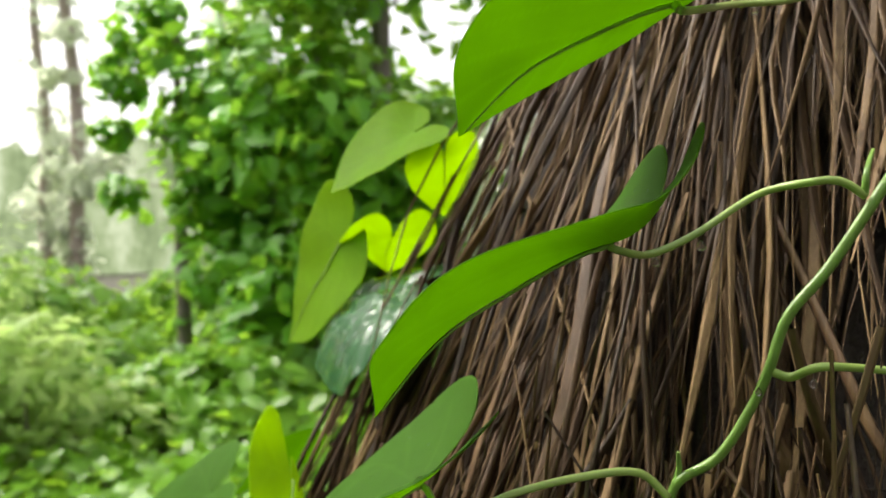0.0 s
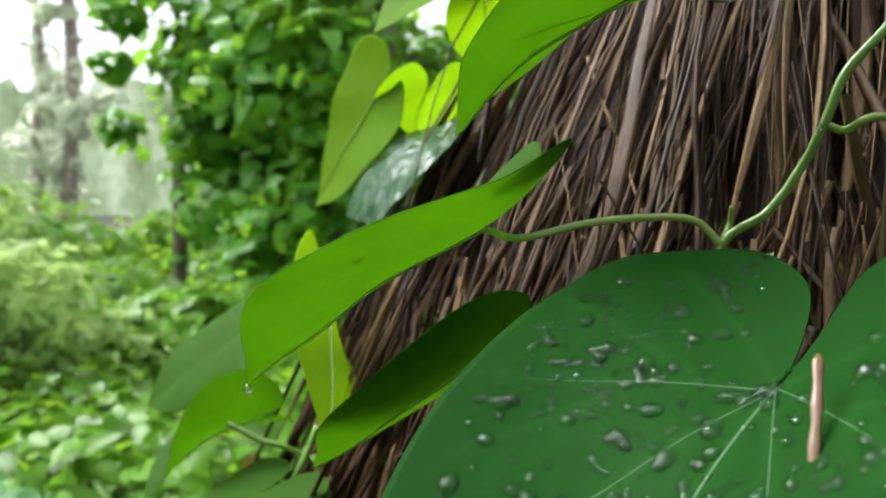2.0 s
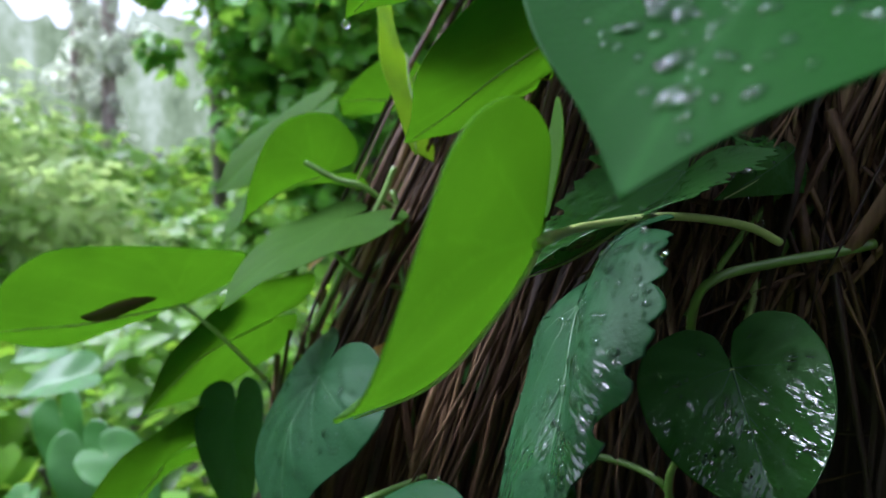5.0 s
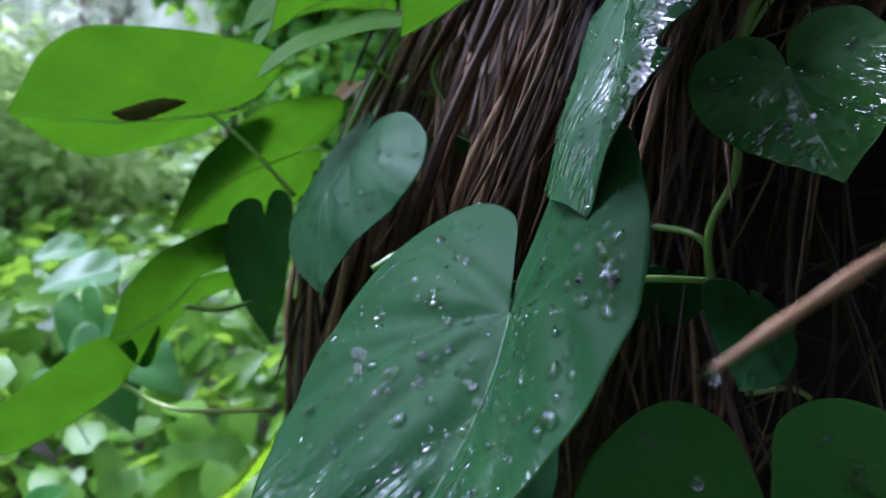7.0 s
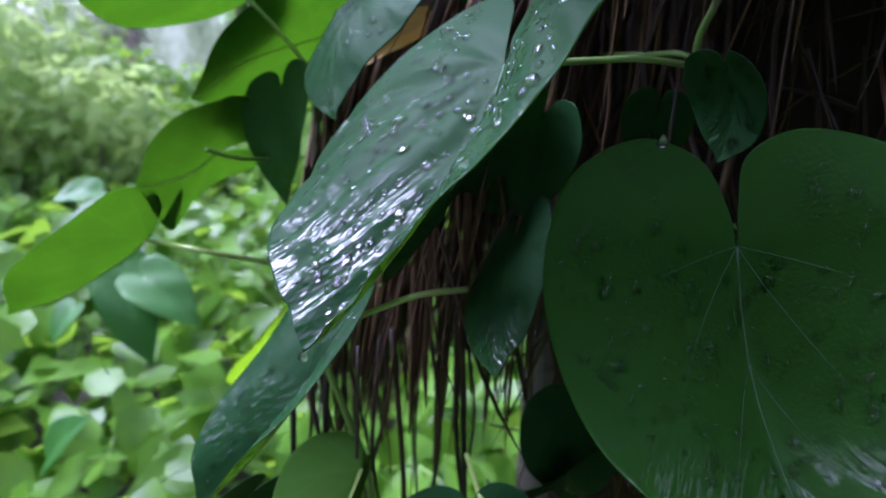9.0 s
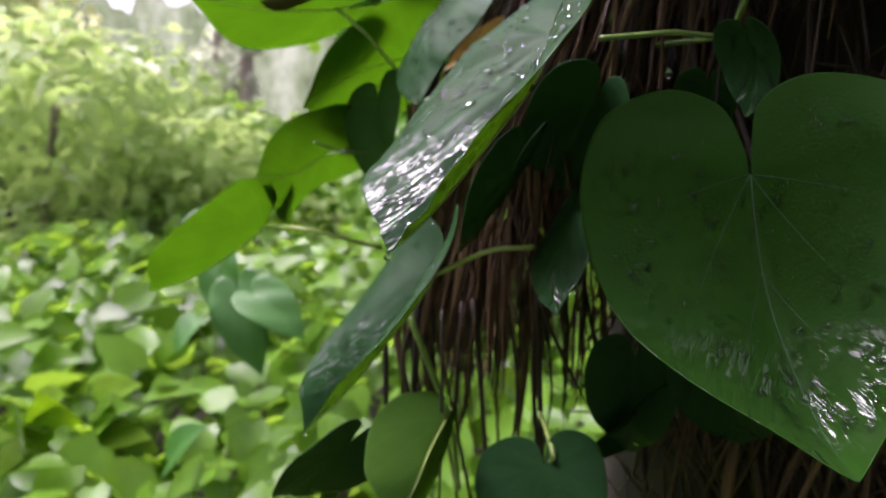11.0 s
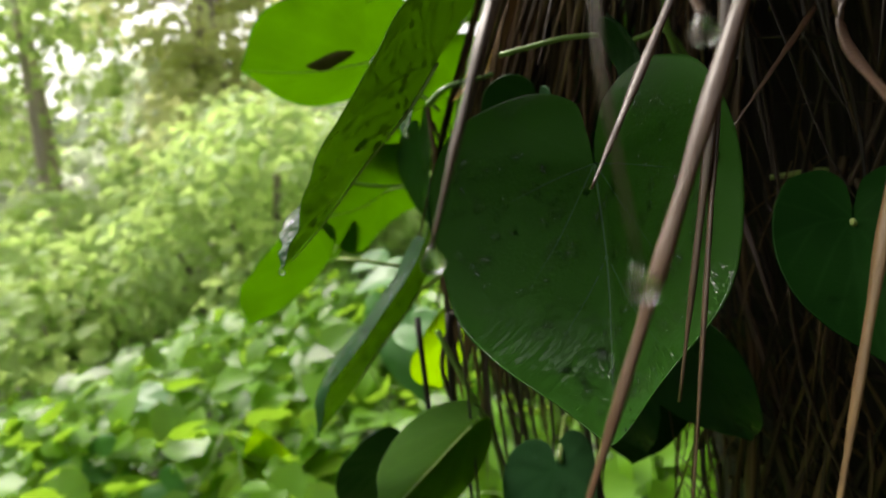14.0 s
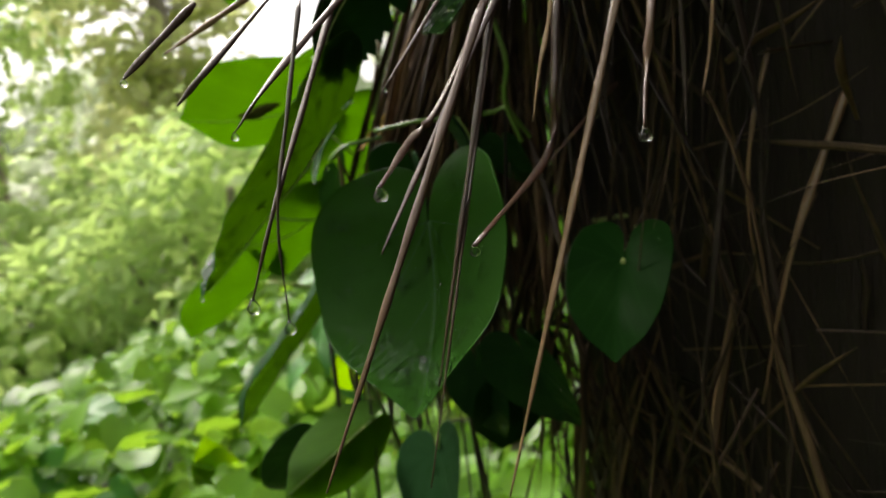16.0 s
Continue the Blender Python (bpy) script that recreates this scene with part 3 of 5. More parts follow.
bush("leafy green hedge bush draped with vines", (-2.6, 4.6, -0.75), (1.1, 0.9, 0.55), BUSH_LEAF, 0.1, 2600, 11)
bush("leafy green hedge bush draped with vines", (-1.5, 3.6, -0.7), (0.7, 0.6, 0.42), BUSH_LEAF, 0.09, 2000, 12)
bush("leafy green hedge bush draped with vines", (-3.9, 6.2, -0.5), (1.3, 1.0, 0.7), BUSH_LEAF, 0.12, 2400, 13)
bush("leafy green hedge bush draped with vines", (-1.7, 6.6, -0.45), (1.2, 0.8, 0.6), BUSH_LEAF, 0.11, 2200, 14)
bush("feathery bamboo thicket with narrow pale leaves", (-3.0, 3.3, -0.32), (1.0, 0.8, 0.9), PALE_LEAF, 0.12, 6000, 15, 18, "blade", "bamboo", "bamboo")
bush("feathery bamboo thicket with narrow pale leaves", (-2.0, 3.2, -0.48), (0.7, 0.6, 0.6), PALE_LEAF, 0.1, 3600, 16, 14, "blade", "bamboo", "bamboo")
bush("rounded shrub with small green leaves", (-4.3, 3.0, -0.75), (0.9, 0.8, 0.6), PALE_LEAF, 0.09, 2400, 17)
bush("rounded shrub with small green leaves", (-5.6, 4.4, -0.45), (1.2, 1.0, 0.85), PALE_LEAF, 0.1, 2600, 18)

tree("tree smothered in dark green ivy", (-0.75, 4.9, -1.36), 4.6, 0.16, 0.0,
     [(0.1, 2.5, 0.8, 80, 95), (1.8, 4.4, 1.1, 20, 60)], IVY_LEAF, 0.115, 200, 21)
tree("tall tree hung with pale climbing vines", (-6.4, 6.6, -1.36), 6.5, 0.16, 0.0,
     [(0.8, 6.3, 1.15, 60, 80), (0.8, 6.2, 0.5, 40, 90)], DRAPE_LEAF, 0.13, 200, 22, PALE_BARK)
tree("leafy crown of bright green climber", (-0.35, 4.7, -1.36), 4.8, 0.1, 0.0,
     [(2.0, 4.6, 0.8, 24, 55)], BUSH_LEAF, 0.11, 60, 27)
tree("sapling overgrown with green climber", (-1.75, 4.9, -1.36), 3.0, 0.06, 0.0,
     [(1.9, 3.0, 0.45, 16, 60)], IVY_LEAF, 0.1, 60, 28)
tree("thin tree with open branches", (-9.2, 6.2, -1.36), 6.5, 0.09, 0.02,
     [(1.5, 6.2, 1.3, 34, 50)], PALE_LEAF, 0.14, 100, 23, PALE_BARK)
tree("thin tree with open branches", (-7.6, 5.0, -1.36), 5.5, 0.07, 0.03,
     [(1.8, 5.2, 1.0, 20, 40)], PALE_LEAF, 0.13, 60, 29, PALE_BARK)
tree("tall straight bare-trunked tree", (-12.3, 24.0, -1.36), 26, 0.25, 0.004, [(14, 25, 2.6, 14, 60), (1, 9, 1.2, 8, 36)], HAZE_LEAF, 0.4, 300, 24, PALE_BARK)
tree("tall straight bare-trunked tree", (-13.6, 24.5, -1.36), 24, 0.2, -0.004, [(12, 23, 2.6, 14, 60), (1, 9, 1.4, 8, 36)], HAZE_LEAF, 0.4, 300, 25, PALE_BARK)
tree("tall straight bare-trunked tree", (-9.0, 30.0, -1.36), 22, 0.22, 0.0, [(8, 21, 2.6, 14, 60)], HAZE_LEAF, 0.4, 100, 26, PALE_BARK)


def distance():
    """The rainy wood far off: a pale band that glows, haze painted in, with an uneven top, all along the open side."""
    m, n, l = material("glowing_haze_band")
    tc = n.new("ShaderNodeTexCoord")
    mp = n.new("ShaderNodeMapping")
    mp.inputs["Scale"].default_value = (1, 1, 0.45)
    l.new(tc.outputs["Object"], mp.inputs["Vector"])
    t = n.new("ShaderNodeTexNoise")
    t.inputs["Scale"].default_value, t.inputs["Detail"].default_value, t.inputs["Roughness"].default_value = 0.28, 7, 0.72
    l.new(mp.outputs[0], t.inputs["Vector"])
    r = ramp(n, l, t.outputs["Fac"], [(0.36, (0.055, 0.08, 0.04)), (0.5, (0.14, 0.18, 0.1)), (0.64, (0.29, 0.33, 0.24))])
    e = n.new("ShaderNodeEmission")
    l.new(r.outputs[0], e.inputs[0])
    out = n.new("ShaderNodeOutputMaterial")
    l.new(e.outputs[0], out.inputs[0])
    v, f, steps = [], [], 240
    for i in range(steps + 1):
        w = radians(-35 + 125 * i / steps)
        x, y = -55 * math.sin(w), 55 * math.cos(w)
        top = 7.5 + 5 * bumpy(i * 0.06, 0, 1, 3) + 2.2 * bumpy(i * 0.3, 0, 1, 5) + 0.8 * bumpy(i * 1.1, 0, 1, 8)
        for z in (-1.6, -1.6 + (top + 1.6) * 0.5, top):
            v.append((x, y, z))
    for i in range(steps):
        for j in range(2):
            q = i * 3 + j
            f.append((q, q + 3, q + 4, q + 1))
    tagged(mesh_object("backdrop", v, f, m), "glowing backdrop with a pale hazy wood painted on", "backdrop", "", "structure")


distance()
wood = random.Random(31)
for k in range(44):
    w = radians(-25 + 105 * (k + wood.random()) / 44)
    if 14 < math.degrees(w) < 34 or k % 2:
        continue
    d = wood.uniform(16, 36)
    h = wood.uniform(0.12, 0.2) * d + 1.4
    if 36 < math.degrees(w) < 42 or 51 < math.degrees(w) < 59:
        h = wood.uniform(0.03, 0.06) * d + 1.4
    tree("slender forest tree, its foliage paled to look hazy", (-d * math.sin(w), d * math.cos(w), -1.36), h, 0.12,
         wood.uniform(-0.02, 0.02), [(0.3, h * 0.95, 0.09 * d, 30, 42)], HAZE_LEAF, 0.02 * d, 20, 40 + k, PALE_BARK)

# trees added behind, out of view, to block low sky light
for k in range(14):
    w = radians(85 + 110 * (k + wood.random()) / 14)
    d = wood.uniform(3.5, 7)
    tree("unseen leafy tree added to block low sky light", (-d * math.sin(w), d * math.cos(w), -1.36), d * 0.9 + 1, 0.1,
         wood.uniform(-0.02, 0.02), [(0.6, d * 0.9, 0.16 * d, 34, 40)], BUSH_LEAF, 0.03 * d, 20, 90 + k)


# ---- slabs added out of view to block light ----
def slab(name, corners, thick, label):
    """A thick board from four corners."""
    c = [Vector(p) for p in corners]
    nrm = (c[1] - c[0]).cross(c[3] - c[0]).normalized() * thick
    v = c + [p + nrm for p in c]
    f = [(0, 1, 2, 3), (7, 6, 5, 4), (0, 4, 5, 1), (1, 5, 6, 2), (2, 6, 7, 3), (3, 7, 4, 0)]
    ob = mesh_object(name, v, f, THATCH_CORE, None, "", False)
    return tagged(ob, label, "wall", "", "structure")


slab("wall_east", [(0.95, -1.6, -1.36), (0.95, 2.2, -1.36), (0.95, 2.2, 0.7), (0.95, -1.6, 0.7)], -0.1, "unseen dark wall added to block light")
slab("roof_overhang", [(0.3, -1.2, 0.17), (0.3, 0.12, 0.17), (0.95, 0.12, 0.65), (0.95, -1.2, 0.65)], 0.06, "unseen dark roof slab added to block sky light")


# ---- the thatched eave ----
CX, CY = 0.30, 0.45


def roof_radius(z):
    return 0.276 + 0.5 * (0.118 - z) if z > -0.1 else 0.385 - 0.14 * (z + 0.1)


def eave_edge(deg):
    """Height of the straw ends round the eave: low at the hanging skirt, higher over the dark gap."""
    for (a, za), (b, zb) in (((-60, 0.175), (30, 0.165)), ((30, 0.165), (35.5, 0.0)), ((35.5, 0.0), (46, -0.075)),
                             ((46, -0.075), (58, -0.23)), ((58, -0.23), (130, -0.27))):
        if a <= deg <= b:
            return za + (zb - za) * (deg - a) / (b - a)
    return 0.1


def on_roof(deg, z, out=0.0):
    r = min(roof_radius(z), 0.31 + 0.004 * max(0, deg - 36)) + out
    return Vector((CX - r * math.sin(radians(deg)), CY - r * math.cos(radians(deg)), z))


def straw_shapes(count, seed):
    """Straw blades one metre long, downwards from the origin, slightly bent, folded and frayed."""
    rng = random.Random(seed)
    out = []
    for _ in range(count):
        bx, by = rng.uniform(-0.08, 0.08), rng.uniform(-0.05, 0.05)
        cx, ph = rng.uniform(-0.025, 0.025), rng.uniform(0, 6)
        kink, kx = rng.uniform(0.3, 0.8), rng.uniform(-0.09, 0.09)
        line = [Vector((bx * math.sin(3.1 * t) + cx * math.sin(8 * t + ph) + max(0, t - kink) * kx * 2, by * math.sin(2.5 * t), -t)) for t in (i / 9 for i in range(10))]
        w = rng.uniform(0.8, 1.2)
        v, f = [], []
        n = len(line)
        for i, p in enumerate(line):
            t = i / (n - 1)
            h = w * (0.8 + 0.3 * math.sin(t * 5 + bx * 90)) * (1 if t < 0.8 else max(0.12, (1 - t) / 0.2))
            a = t * rng.uniform(0.1, 0.25) + bx * 20
            for x, y in ((-1, 0), (-0.35, 0.5), (0.1, 0.22), (0.5, 0.5), (1, 0), (0, -0.35)):
                x, y = x * math.cos(a) - y * math.sin(a), x * math.sin(a) + y * math.cos(a)
                v.append((p.x, p.y, p.z, x * h, y * h))
        for i in range(n - 1):
            for k in range(6):
                q = i * 6
                f.append((q + k, q + 6 + k, q + 6 + (k + 1) % 6, q + (k + 1) % 6))
        out.append((v, f))
    return out


SHAPES = straw_shapes(24, 3)


def straw_between(shape, a, b, half, roll):
    """Vertices of a straw from a down to b."""
    d = b - a
    m = d.to_track_quat("-Z", "Y").to_matrix() @ Matrix.Rotation(roll, 3, "Z")
    s = d.length
    return [a + m @ Vector((x * s + wx * half, y * s + wy * half, z * s)) for x, y, z, wx, wy in shape[0]]


def thatch():
    roof = thing("thatched_eave", "weathered brown straw thatch hanging in a wet shaggy skirt", "thatch roof")
    rng = random.Random(17)
    # added backing below the loose straw; its dark colour paints the shade in the gaps
    v, f = [], []
    zs = [0.62, 0.5, 0.4, 0.3, 0.2, 0.12, 0.05]
    degs = list(range(-75, 136, 6))
    for z in zs:
        for d in degs:
            v.append(on_roof(d, z, -0.035 + 0.006 * bumpy(d * 0.3, z * 40, 1, 2)))
    n = len(degs)
    for i in range(len(zs) - 1):
        for j in range(n - 1):
            q = i * n + j
            f.append((q, q + n, q + n + 1, q + 1))
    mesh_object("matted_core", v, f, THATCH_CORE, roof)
    # inner wall of packed straw below the eave, with shade put into its dark colour
    v, f = [], []
    zs = [0.6, 0.3, 0.1, 0.0, -0.1, -0.2, -0.3, -0.45, -0.7, -1.0, -1.36]
    degs = list(range(-180, 181, 8))
    for z in zs:
        for d in degs:
            r = min(0.262, roof_radius(z) - 0.05) + 0.008 * bumpy(d * 0.2, z * 30, 1, 4)
            v.append(Vector((CX - r * math.sin(radians(d)), CY - r * math.cos(radians(d)), z)))
    n = len(degs)
    for i in range(len(zs) - 1):
        for j in range(n - 1):
            q = i * n + j
            f.append((q, q + n, q + n + 1, q + 1))
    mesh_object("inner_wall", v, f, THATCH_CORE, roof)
    meshes = []
    spare = ([], [])
    made = 0
    jobs = []
    for row in range(2300):
        deg = rng.uniform(-40, 86)
        edge = eave_edge(deg)
        layer = rng.random()
        bottom = edge + rng.uniform(-0.02, 0.05) if layer < 0.45 else rng.uniform(edge, 0.32)
        if rng.random() < 0.08:
            bottom -= rng.uniform(0.01, 0.05)
        length = rng.uniform(0.12, 0.3)
        top = min(0.6, bottom + length)
        out = rng.uniform(-0.03, 0.008)
        drift = 9 * bumpy(deg, bottom * 60, 0.13, 8) + (rng.gauss(0, 2.2) if rng.random() < 0.8 else rng.gauss(0, 11))
        out += 0.02 * bumpy(deg, bottom * 40, 0.22, 12) - 0.005
        drift = min(drift, 86 - deg)
        a = on_roof(deg, top, out)
        b = on_roof(deg + drift, bottom, out + rng.uniform(-0.006, 0.01))
        half = rng.uniform(0.001, 0.0027) if rng.random() < 0.62 else rng.uniform(0.0003, 0.0008)
        jobs.append((0 <= deg <= 82 and -0.28 < bottom < 0.2 and out > -0.012, a, b, half))
    # a shorter lower tier beside the hollow
    for _ in range(420):
        deg, bottom = rng.uniform(29, 47), rng.uniform(-0.045, 0.03)
        a = on_roof(deg + rng.gauss(0, 2), bottom + rng.uniform(0.05, 0.09), rng.uniform(-0.016, 0.0))
        b = on_roof(deg + rng.gauss(0, 3), bottom, rng.uniform(-0.014, 0.002))
        jobs.append((False, a, b, rng.uniform(0.0007, 0.0024)))
    for front, a, b, half in jobs:
        shape = rng.choice(SHAPES)
        verts = straw_between(shape, a, b, half, rng.uniform(-0.5, 0.5))
        if front and made < 300:
            ob = mesh_object("straw", [p - a for p in verts], shape[1], STRAW, roof)
            ob.location = a
            made += 1
        else:
            n0 = len(spare[0])
            spare[0].extend(verts)
            spare[1].extend(tuple(n0 + k for k in face) for face in shape[1])
    mesh_object("loose_straw", *spare, STRAW, roof, "mass of brown straw blades")["kind"] = "stuff"
    # inner hanging straw, the shade of the eave put into its colour
    v, f = [], []
    for _ in range(420):
        deg = rng.uniform(22, 88)
        r = rng.uniform(0.275, 0.31)
        z1 = rng.uniform(-0.42, 0.0) if deg < 48 else rng.uniform(-0.29, -0.1)
        z0 = z1 + rng.uniform(0.06, 0.2)
        d2 = deg + rng.gauss(0, 6)
        a = Vector((CX - r * math.sin(radians(deg)), CY - r * math.cos(radians(deg)), z0))
        r2 = r + rng.uniform(-0.015, 0.03)
        b = Vector((CX - r2 * math.sin(radians(d2)), CY - r2 * math.cos(radians(d2)), z1))
        shape = rng.choice(SHAPES)
        n0 = len(v)
        v.extend(straw_between(shape, a, b, rng.uniform(0.0005, 0.002), rng.uniform(-1, 1)))
        f.extend(tuple(n0 + k for k in face) for face in shape[1])
    # tangled straw lying all ways in the wall
    for _ in range(560):
        deg, z = rng.uniform(-40, 60), rng.uniform(-0.5, 0.03)
        r = rng.uniform(0.262, 0.285)
        w = rng.uniform(0, 6.28)
        s = rng.uniform(0.03, 0.1)
        d2 = deg + math.degrees(s * math.cos(w) / r)
        z2 = z + s * math.sin(w) * 0.8
        r2 = r + rng.uniform(0, 0.03)
        a = Vector((CX - r * math.sin(radians(deg)), CY - r * math.cos(radians(deg)), z))
        b = Vector((CX - r2 * math.sin(radians(d2)), CY - r2 * math.cos(radians(d2)), z2))
        shape = rng.choice(SHAPES)
        n0 = len(v)
        v.extend(straw_between(shape, a, b, rng.uniform(0.0004, 0.0016), rng.uniform(-1, 1)))
        f.extend(tuple(n0 + k for k in face) for face in shape[1])
    for _ in range(240):
        deg, z = rng.uniform(28, 62), rng.uniform(-0.6, -0.2)
        r = rng.uniform(0.264, 0.29)
        s = rng.uniform(0.04, 0.12)
        d2 = deg + rng.gauss(0, 9)
        a = Vector((CX - r * math.sin(radians(deg)), CY - r * math.cos(radians(deg)), z))
        b = Vector((CX - r * math.sin(radians(d2)), CY - r * math.cos(radians(d2)), z - s))
        shape = rng.choice(SHAPES)
        n0 = len(v)
        v.extend(straw_between(shape, a, b, rng.uniform(0.0006, 0.002), rng.uniform(-1, 1)))
        f.extend(tuple(n0 + k for k in face) for face in shape[1])
    # matted locks of straw at the lower hem
    for _ in range(18):
        d0, r0, w0 = rng.uniform(66, 86), rng.uniform(0.315, 0.4), rng.gauss(0, 4)
        for _ in range(9):
            deg, r = d0 + rng.gauss(0, 1.6), r0 + rng.gauss(0, 0.006)
            z0, z1 = rng.uniform(-0.16, -0.08), rng.uniform(-0.33, -0.24)
            d2 = d0 + w0 + rng.gauss(0, 1.2)
            a = Vector((CX - r * math.sin(radians(deg)), CY - r * math.cos(radians(deg)), z0))
            b = Vector((CX - r * math.sin(radians(d2)), CY - r * math.cos(radians(d2)), z1))
            shape = rng.choice(SHAPES)
            n0 = len(v)
            v.extend(straw_between(shape, a, b, rng.uniform(0.0007, 0.0024), rng.uniform(-1, 1)))
            f.extend(tuple(n0 + k for k in face) for face in shape[1])
    mesh_object("inner_straw", v, f, SHADE_BROWN, roof, "tangled brown straw with deep shade put into its colour")["kind"] = "stuff"
    # frayed straw ends that stick out level over the gap
    for _ in range(46):
        deg, z = rng.uniform(12, 46), rng.uniform(-0.02, 0.03)
        a = on_roof(deg, z, rng.uniform(-0.05, -0.02))
        b = on_roof(deg + rng.uniform(-14, 14), z + rng.uniform(-0.025, 0.02), rng.uniform(-0.02, 0.02))
        shape = rng.choice(SHAPES)
        verts = straw_between(shape, a, b, rng.uniform(0.0006, 0.0018), rng.uniform(-1, 1))
        ob = mesh_object("frayed_straw", [p - a for p in verts], shape[1], STRAW, roof)
        ob.location = a
    # straws that lie level in the hollow beside the skirt, darkened in colour for its shade
    for _ in range(60):
        deg, z = rng.uniform(-20, 10), rng.uniform(0.0, 0.15)
        r = rng.uniform(0.245, 0.27)
        d2 = deg + rng.choice((-1, 1)) * rng.uniform(12, 26)
        a = Vector((CX - r * math.sin(radians(deg)), CY - r * math.cos(radians(deg)), z))
        b = Vector((CX - (r + 0.015) * math.sin(radians(d2)), CY - (r + 0.015) * math.cos(radians(d2)), z + rng.uniform(-0.03, 0.02)))
        shape = rng.choice(SHAPES)
        verts = straw_between(shape, a, b, rng.uniform(0.0007, 0.002), rng.uniform(-1, 1))
        ob = mesh_object("level_straw", [p - a for p in verts], shape[1], SHADE_BROWN, roof)
        ob.location = a
    # thin rootlets below the skirt
    for k in range(26):
        deg = rng.uniform(56, 84)
        r = rng.uniform(0.33, 0.43)
        x, y = CX - r * math.sin(radians(deg)), CY - r * math.cos(radians(deg))
        z0 = -0.2
        z1 = rng.uniform(-0.46, -0.28)
        pts = [(x + rng.uniform(-0.006, 0.006), y + rng.uniform(-0.006, 0.006), z0 + (z1 - z0) * t) for t in (0, 0.3, 0.6, 0.85, 1)]
        tube("rootlet", pts, [rng.uniform(0.0008, 0.002), 0.0003], ROOT, roof, "", 6, 5)
    return roof


roof = thatch()


def hanging_straw(points, half, mat=STRAW_WET, drop=0.0, flat=0.45):
    """A single straw that hangs free of the thatch, with a raindrop at its tip if drop is its radius."""
    line = spline(points, 8)
    n = len(line)
    radii = [half * (0.45 if i == 0 else 1) * (1 + 0.15 * math.sin(i * 1.1)) * (1 if i < n * 0.55 else 1 - 0.72 * (i - n * 0.55) / (n * 0.45)) for i in range(n)]
    v, f = tube_mesh(line, radii, 8, flat, None, None, 0.7)
    s = mesh_object("hanging_straw", v, f, mat, roof, "single dry straw hanging free")
    if drop:
        water_drop(s, points[-1], drop)
    return s


# ---- the climbing vines ----
vine_high = thing("climbing_vine", "green twining vine with heart-shaped leaves climbing the thatch", "vine", "vines on the thatch")
vine_edge = thing("climbing_vine", "light green vine leaves reaching out from the thatch edge", "vine", "vines on the thatch")
vine_low = thing("climbing_vine", "dark wet heart-shaped vine leaves hanging below the eave", "vine", "vines on the thatch")
vine_bed_runner = thing("climbing_vine", "bright young vine leaves on the ground cover", "vine", "vines on the thatch")

tube("stem", [(0.1815, 0.2005, 0.1906), (0.1707, 0.2001, 0.1761), (0.1574, 0.2024, 0.1558), (0.1469, 0.2039, 0.143), (0.1421, 0.2046, 0.1299), (0.1385, 0.2081, 0.1189), (0.13, 0.2106, 0.105), (0.1194, 0.214, 0.0965), (0.1173, 0.2166, 0.08)], [0.0015, 0.0013], STEM, vine_high)
tube("stem", [(0.1426, 0.2046, 0.1287), (0.1471, 0.2037, 0.1273), (0.153, 0.1992, 0.1305), (0.1713, 0.2035, 0.1282), (0.1781, 0.1937, 0.1278)], [0.0012, 0.001], PETIOLE, vine_high)
tube("stem", [(0.1194, 0.214, 0.0968), (0.1206, 0.2141, 0.1011), (0.12, 0.2123, 0.1063)], [0.0012, 0.0005], STEM, vine_high)
tube("stem", [(0.1652, 0.2, 0.1734), (0.1661, 0.2001, 0.1798), (0.1746, 0.2123, 0.1859)], [0.001, 0.0005], STEM, vine_high)
tube("stem", [(0.1303, 0.2258, 0.0735), (0.1085, 0.2201, 0.0463), (0.0952, 0.2182, 0.0272), (0.085, 0.219, 0.0167), (0.0734, 0.2211, 0.0026), (0.0611, 0.2231, -0.0114), (0.0518, 0.2256, -0.0242)], [0.0014, 0.0011], STEM, vine_high)
tube("stem", [(0.1239, 0.1957, -0.0069), (0.1136, 0.1946, -0.0093), (0.096, 0.1909, -0.0119), (0.0809, 0.1865, -0.0152), (0.0764, 0.1894, -0.0229), (0.0793, 0.2014, -0.041), (0.0826, 0.2062, -0.064), (0.0781, 0.2107, -0.0814), (0.0817, 0.217, -0.102)], [0.0014, 0.0012], STEM, vine_low)
tube("stem", [(0.1154, 0.2042, 0.0116), (0.1041, 0.2047, -0.0102), (0.0953, 0.2062, -0.0282)], [0.0012, 0.0009], STEM, vine_low)
tube("stem", [(0.1063, 0.2036, 0.0114), (0.0931, 0.2048, -0.0057), (0.0786, 0.2049, -0.03)], [0.0012, 0.0009], STEM, vine_low)
tube("stem", [(-0.0587, 0.3199, 0.0084), (-0.045, 0.3195, 0.0012), (-0.0325, 0.3197, -0.0023), (-0.0185, 0.3278, -0.0138)], [0.0013, 0.0013], STEM, vine_edge)
tube("stem", [(-0.0554, 0.3169, -0.0671), (-0.0416, 0.313, -0.0403), (-0.025, 0.3191, -0.0083), (-0.0191, 0.3219, 0.0064)], [0.0016, 0.0014], STEM, vine_edge)
tube("stem", [(-0.0424, 0.3054, -0.0306), (-0.0302, 0.3045, -0.0399), (-0.0142, 0.3136, -0.0461)], [0.0011, 0.0011], STEM, vine_edge)
tube("stem", [(-0.019, 0.3112, -0.0029), (-0.0114, 0.3086, -0.0219), (-0.0147, 0.3061, -0.0362), (-0.0075, 0.2949, -0.0509), (0.0073, 0.2843, -0.0657), (0.0235, 0.2828, -0.0801)], [0.0013, 0.0011], STEM, vine_edge)
